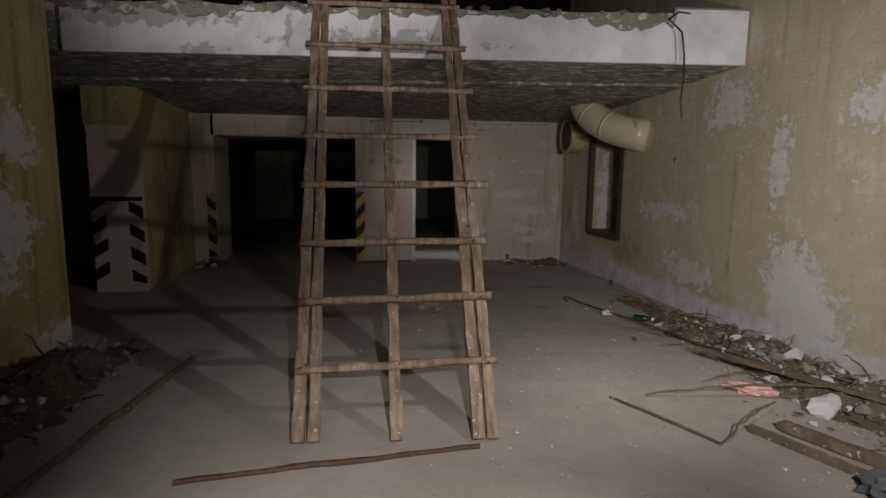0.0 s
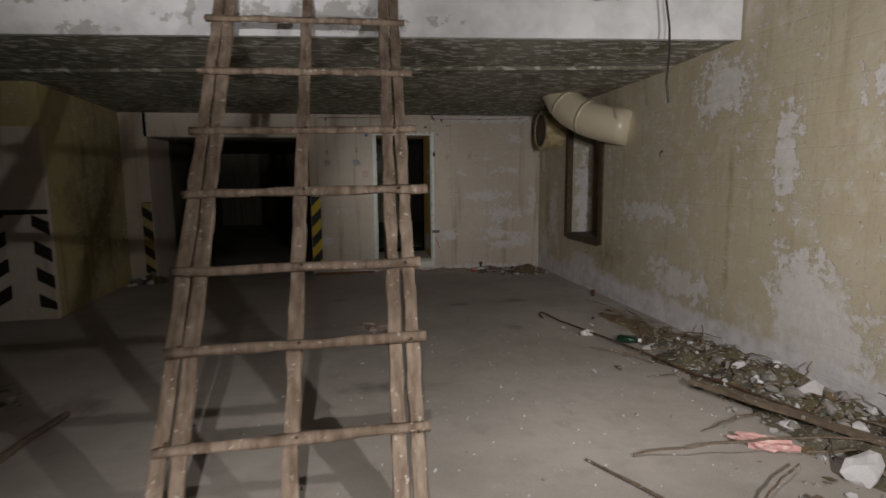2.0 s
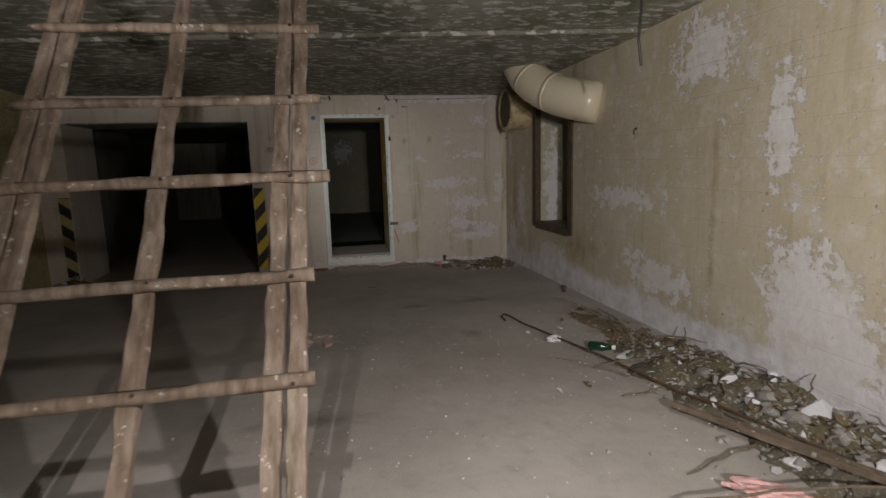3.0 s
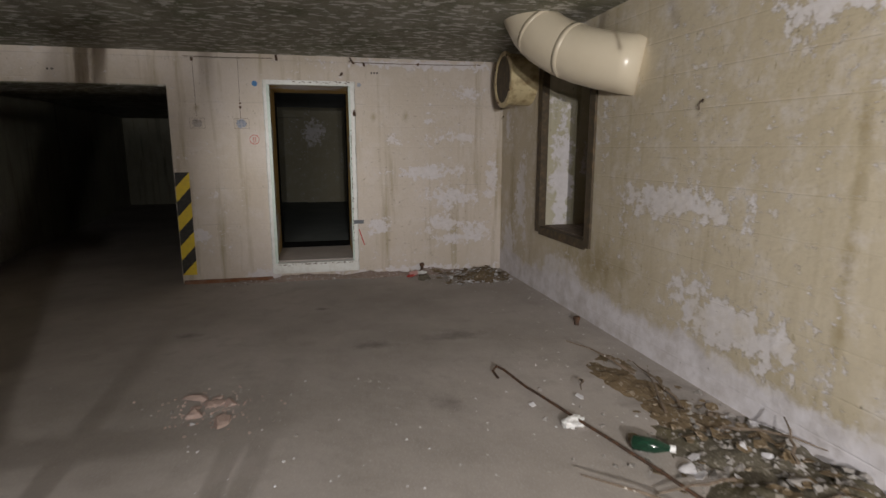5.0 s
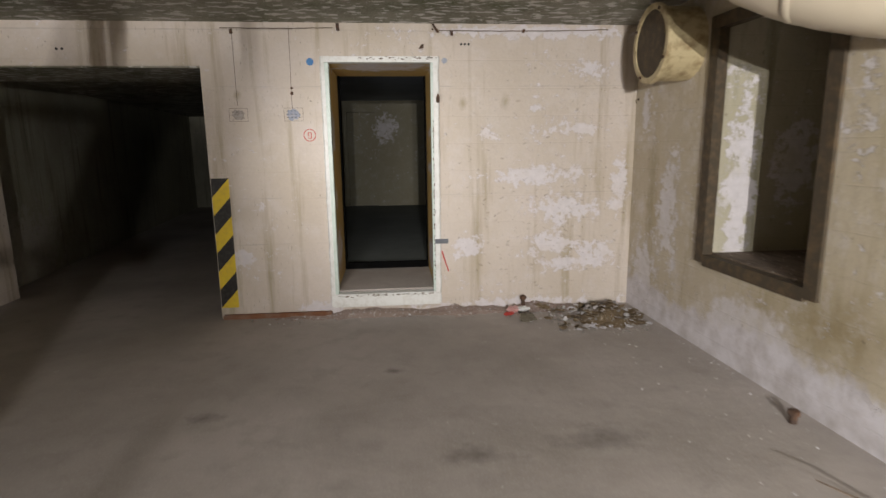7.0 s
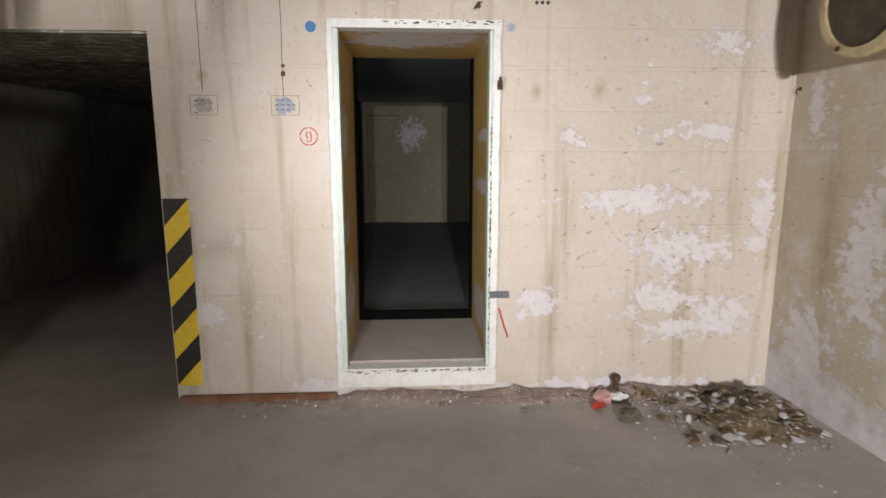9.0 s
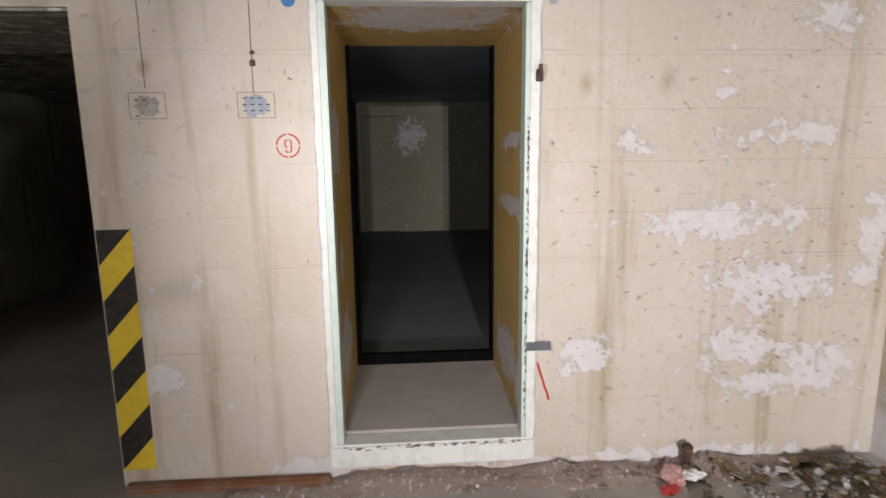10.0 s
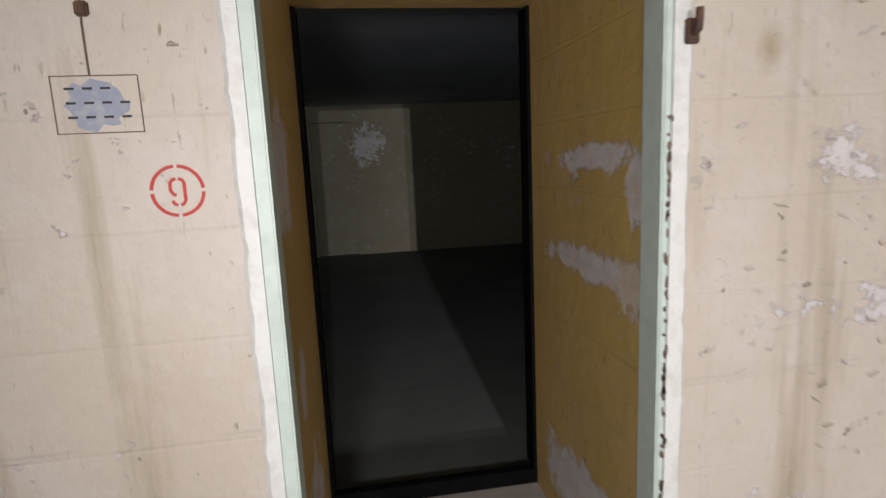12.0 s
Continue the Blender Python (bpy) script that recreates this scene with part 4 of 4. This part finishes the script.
def wall_hook(y, z, drop):
    """A rusty hook driven into the side wall, with a rust-edged washer."""
    x = right_x(y)
    h = empty("wall_hook", "small rusty hook driven into the stained wall", "hook", "wall hooks")
    part("washer", tube([(x + 0.004, y, z), (x - 0.004, y, z)], 0.011, 10, 0.3), M_RUST, h)
    part("shank", tube([(x - 0.004, y, z), (x - 0.016, y, z - 0.003), (x - 0.022, y + 0.003, z - drop * 0.5), (x - 0.014, y + 0.005, z - drop)], 0.004, 7), M_RUST, h)


wall_hook(5.92, 1.67, 0.05)
wall_hook(9.12, 1.75, 0.03)
foot = empty("pipe_stub", "short rusty pipe stub beside the wall foot", "pipe")
part("pipe", tube([(4.20, 7.00, -0.01), (4.20, 7.00, 0.07)], 0.02, 10), M_RUST, foot)
part("nut", tube([(4.20, 7.00, 0.045), (4.20, 7.00, 0.068)], 0.03, 6), M_RUST, foot)
for k, (x0, x1, label) in enumerate(((1.39, 1.535, "mounting plate ghost with scraped blue-grey ink"), (0.97, 1.11, "scraped grey mounting plate mark"))):
    sign = empty("plate_mark", label, "marking", "plate marks on the wall")
    bm = bmesh.new()
    cx, cz, r = (x0 + x1) / 2, 1.65, random.Random(k)
    vs = [bm.verts.new((cx + (x1 - x0) * 0.36 * math.cos(a) * r.uniform(0.75, 1.1), YB - 0.001, cz + 0.045 * math.sin(a) * r.uniform(0.75, 1.15))) for a in (6.283 * i / 22 for i in range(22))]
    face = bm.faces.new(vs)
    bmesh.ops.extrude_face_region(bm, geom=[face])
    for v in vs:
        v.co.y = YB + 0.004
    part("stain", bm, M_BLUEGREY if k == 0 else M_GREYPATCH, sign)
    for z in (1.60, 1.70):
        part("outline", boxes((x0, x1, YB - 0.0015, YB + 0.002, z, z + 0.002)), M_STICK, sign)
    for x in (x0, x1):
        part("outline", boxes((x, x + 0.002, YB - 0.0015, YB + 0.002, 1.60, 1.70)), M_STICK, sign)
    for row, n in ((1.677, 3), (1.652, 4), (1.627, 4)) if k == 0 else ((1.672, 2), (1.61, 1)):
        for i in range(n):
            x = x0 + 0.022 + i * 0.03
            part("slot", boxes((x, x + 0.016, YB - 0.0022, YB + 0.002, row, row + 0.004)), M_BLACKPAINT, sign)
def stub_bracket(x, z, size, tilt):
    b = empty("wall_bracket", "short rusted bracket stub set in the wall", "bracket", "bracket stubs")
    part("stem", tube([(x, YB + 0.005, z), (x, YB - 0.03, z - 0.004)], 0.007, 8), M_RUST, b)
    part("tongue", board((x, YB - 0.028, z + size * 0.6), (x + tilt * size, YB - 0.034, z - size * 0.5), 0.022, 0.006, (1, 0, 0), 5, 0.004, x), M_RUST, b)


for x, z, size, tilt in ((1.836, 2.30, 0.05, 0.1), (2.573, 2.295, 0.06, 0.7), (2.494, 2.16, 0.03, -0.8), (2.72, 2.26, 0.03, 0.2), (3.3, 2.28, 0.025, -0.3), (1.039, 2.265, 0.03, 0.0)):
    stub_bracket(x, z, size, tilt)
thing("old_wire", tube(between((0.95, YB - 0.004, 2.295), (1.80, YB - 0.004, 2.30), 20, -0.006, 0.003, random.Random(8)), 0.004, 5, 0.4), M_STICK, "old dark wire stapled along the wall top", "wire")
thing("old_wire", tube(between((2.62, YB - 0.004, 2.285), (4.0, YB - 0.004, 2.30), 28, -0.008, 0.003, random.Random(9)), 0.004, 5, 0.4), M_STICK, "old dark wire stapled along the wall top", "wire")
thing("wire_trace", tube(between((1.039, YB - 0.001, 1.72), (1.036, YB - 0.001, 2.27), 10, 0, 0.001, random.Random(3)), 0.002, 5), M_STICK, "thin old wire trace running up the wall", "wire")
conduit = empty("conduit_line", "thin old wire trace running up the wall", "wire")
part("wire", tube(between((1.457, YB - 0.002, 1.70), (1.462, YB - 0.002, 2.31), 14, 0, 0.001, random.Random(4)), 0.002, 5), M_STICK, conduit)
part("clip", rounded(1.450, 1.472, YB - 0.012, YB, 1.80, 1.825, 0.003), M_RUST, conduit)
part("clip", rounded(1.452, 1.472, YB - 0.010, YB, 1.845, 1.86, 0.003), M_RUST, conduit)
thing("blue_daub", tube([(1.612, YB - 0.003, 2.05), (1.612, YB + 0.003, 2.05)], 0.028, 14), M_BLUEPAINT, "daub of blue paint beside the doorway", "marking")
thing("blue_daub", tube([(2.665, YB - 0.003, 2.06), (2.665, YB + 0.003, 2.06)], 0.022, 14), M_BLUEGREY, "faint blue-grey daub beside the doorway", "marking")
thing("red_scrawl", tube(between((2.625, YB - 0.001, 0.52), (2.68, YB - 0.001, 0.34), 6, 0, 0.003, R), 0.006, 5), M_RED, "thin red paint scrawl beside the doorway", "marking")

sign = empty("stencil_number", "red stencilled number nine in a broken ring", "sign")
CX, CZ9 = 1.58, 1.49


def stroke(points, w, parent, name="stroke"):
    bm = bmesh.new()
    pts = [Vector((p[0], 0, p[1])) for p in points]
    rows = []
    for i, p in enumerate(pts):
        d = (pts[min(i + 1, len(pts) - 1)] - pts[max(i - 1, 0)]).normalized()
        s = Vector((-d.z, 0, d.x)) * w / 2
        rows.append([bm.verts.new(Vector((CX, y, CZ9)) + p + q) for y, q in ((YB - 0.0015, s), (YB - 0.0015, -s), (YB + 0.002, -s), (YB + 0.002, s))])
    for a, b in zip(rows, rows[1:]):
        for k in range(4):
            bm.faces.new((a[k], a[(k + 1) % 4], b[(k + 1) % 4], b[k]))
    bm.faces.new(rows[0])
    bm.faces.new(rows[-1][::-1])
    part(name, bm, M_RED, parent)


for q in range(4):
    stroke([(0.046 * math.cos(a), 0.046 * math.sin(a)) for a in (q * 1.5708 + 0.07 + 1.43 * i / 12 for i in range(13))], 0.0062, sign, "ring")
stroke([(-0.002, 0.0225), (-0.008, 0.021), (-0.0125, 0.015), (-0.0125, 0.001), (-0.008, -0.006), (-0.003, -0.008)], 0.006, sign)
stroke([(0.003, 0.0225), (0.009, 0.021), (0.0125, 0.015), (0.0125, -0.018), (0.008, -0.025), (0.003, -0.0265)], 0.006, sign)
stroke([(-0.002, -0.0265), (-0.007, -0.025), (-0.0115, -0.018)], 0.006, sign)
for i, x in enumerate((2.80, 2.83, 2.86, -0.2, -0.24)):
    z = 2.185 if x > 0 else 2.14
    thing("drill_hole_plug", tube([(x, YB - 0.004, z), (x, YB + 0.004, z)], 0.010, 8), M_BLACKPAINT, "dark plugged drill hole in the wall", "plug", "plugs over the openings")


def paint_flakes(n, seed):
    """Curled scales of paint that stand off the wall."""
    r = random.Random(seed)
    bm = bmesh.new()
    for _ in range(n):
        x, z = (r.gauss(3.5, 0.35), r.gauss(0.75, 0.28)) if r.random() < 0.6 else (r.uniform(2.75, 4.2), r.uniform(0.3, 2.2))
        x, z = min(max(x, 2.7), 4.2), min(max(z, 0.08), 2.25)
        w, h, lift = r.uniform(0.004, 0.018), r.uniform(0.006, 0.024), r.uniform(0.003, 0.012)
        a = r.uniform(-0.5, 0.5)
        rows = []
        for i in range(4):
            t = i / 3
            rows.append([bm.verts.new((x + math.cos(a) * u * w * r.uniform(0.7, 1.1) - math.sin(a) * t * h, YB - 0.001 - lift * t * t, z - t * h * math.cos(a) + math.sin(a) * u * w)) for u in (-1, 0, 1)])
        for p, q in zip(rows, rows[1:]):
            for k in range(2):
                bm.faces.new((p[k], p[k + 1], q[k + 1], q[k]))
    return bm


thing("paint_flakes", paint_flakes(260, 4), M_BACK, "curled scales of cream paint peeling off the wall", "debris", kind="stuff")


def frame_chips(n, seed):
    """Dark chipped spots along the edges of the door trim."""
    r = random.Random(seed)
    bm = bmesh.new()
    for _ in range(n):
        pick = r.random()
        if pick < 0.6:
            x, z = 2.563 + abs(r.gauss(0, 0.004)), r.uniform(0.25, 1.6)
        elif pick < 0.85:
            x, z = r.uniform(1.75, 2.56), 0.158 + r.gauss(0, 0.004)
        else:
            x, z = r.uniform(2.0, 2.6), 2.085 - abs(r.gauss(0, 0.012))
        y = YB - 0.0305 if 0.6 <= pick < 0.85 else YB - 0.0225
        w, h = (r.uniform(0.002, 0.005), r.uniform(0.004, 0.014)) if pick < 0.6 else (r.uniform(0.005, 0.022), r.uniform(0.002, 0.005))
        k = r.randint(5, 7)
        f = [bm.verts.new((x + w * math.cos(6.283 * i / k) * r.uniform(0.6, 1.2), y - 0.0008, z + h * math.sin(6.283 * i / k) * r.uniform(0.6, 1.2))) for i in range(k)]
        b = [bm.verts.new((v.co.x, y + 0.002, v.co.z)) for v in f]
        bm.faces.new(f)
        for i in range(k):
            bm.faces.new((f[i], b[i], b[(i + 1) % k], f[(i + 1) % k]))
    return bm


thing("paint_chips", frame_chips(150, 6), M_STICK, "dark chipped spots along the door trim", "wear", kind="stuff")
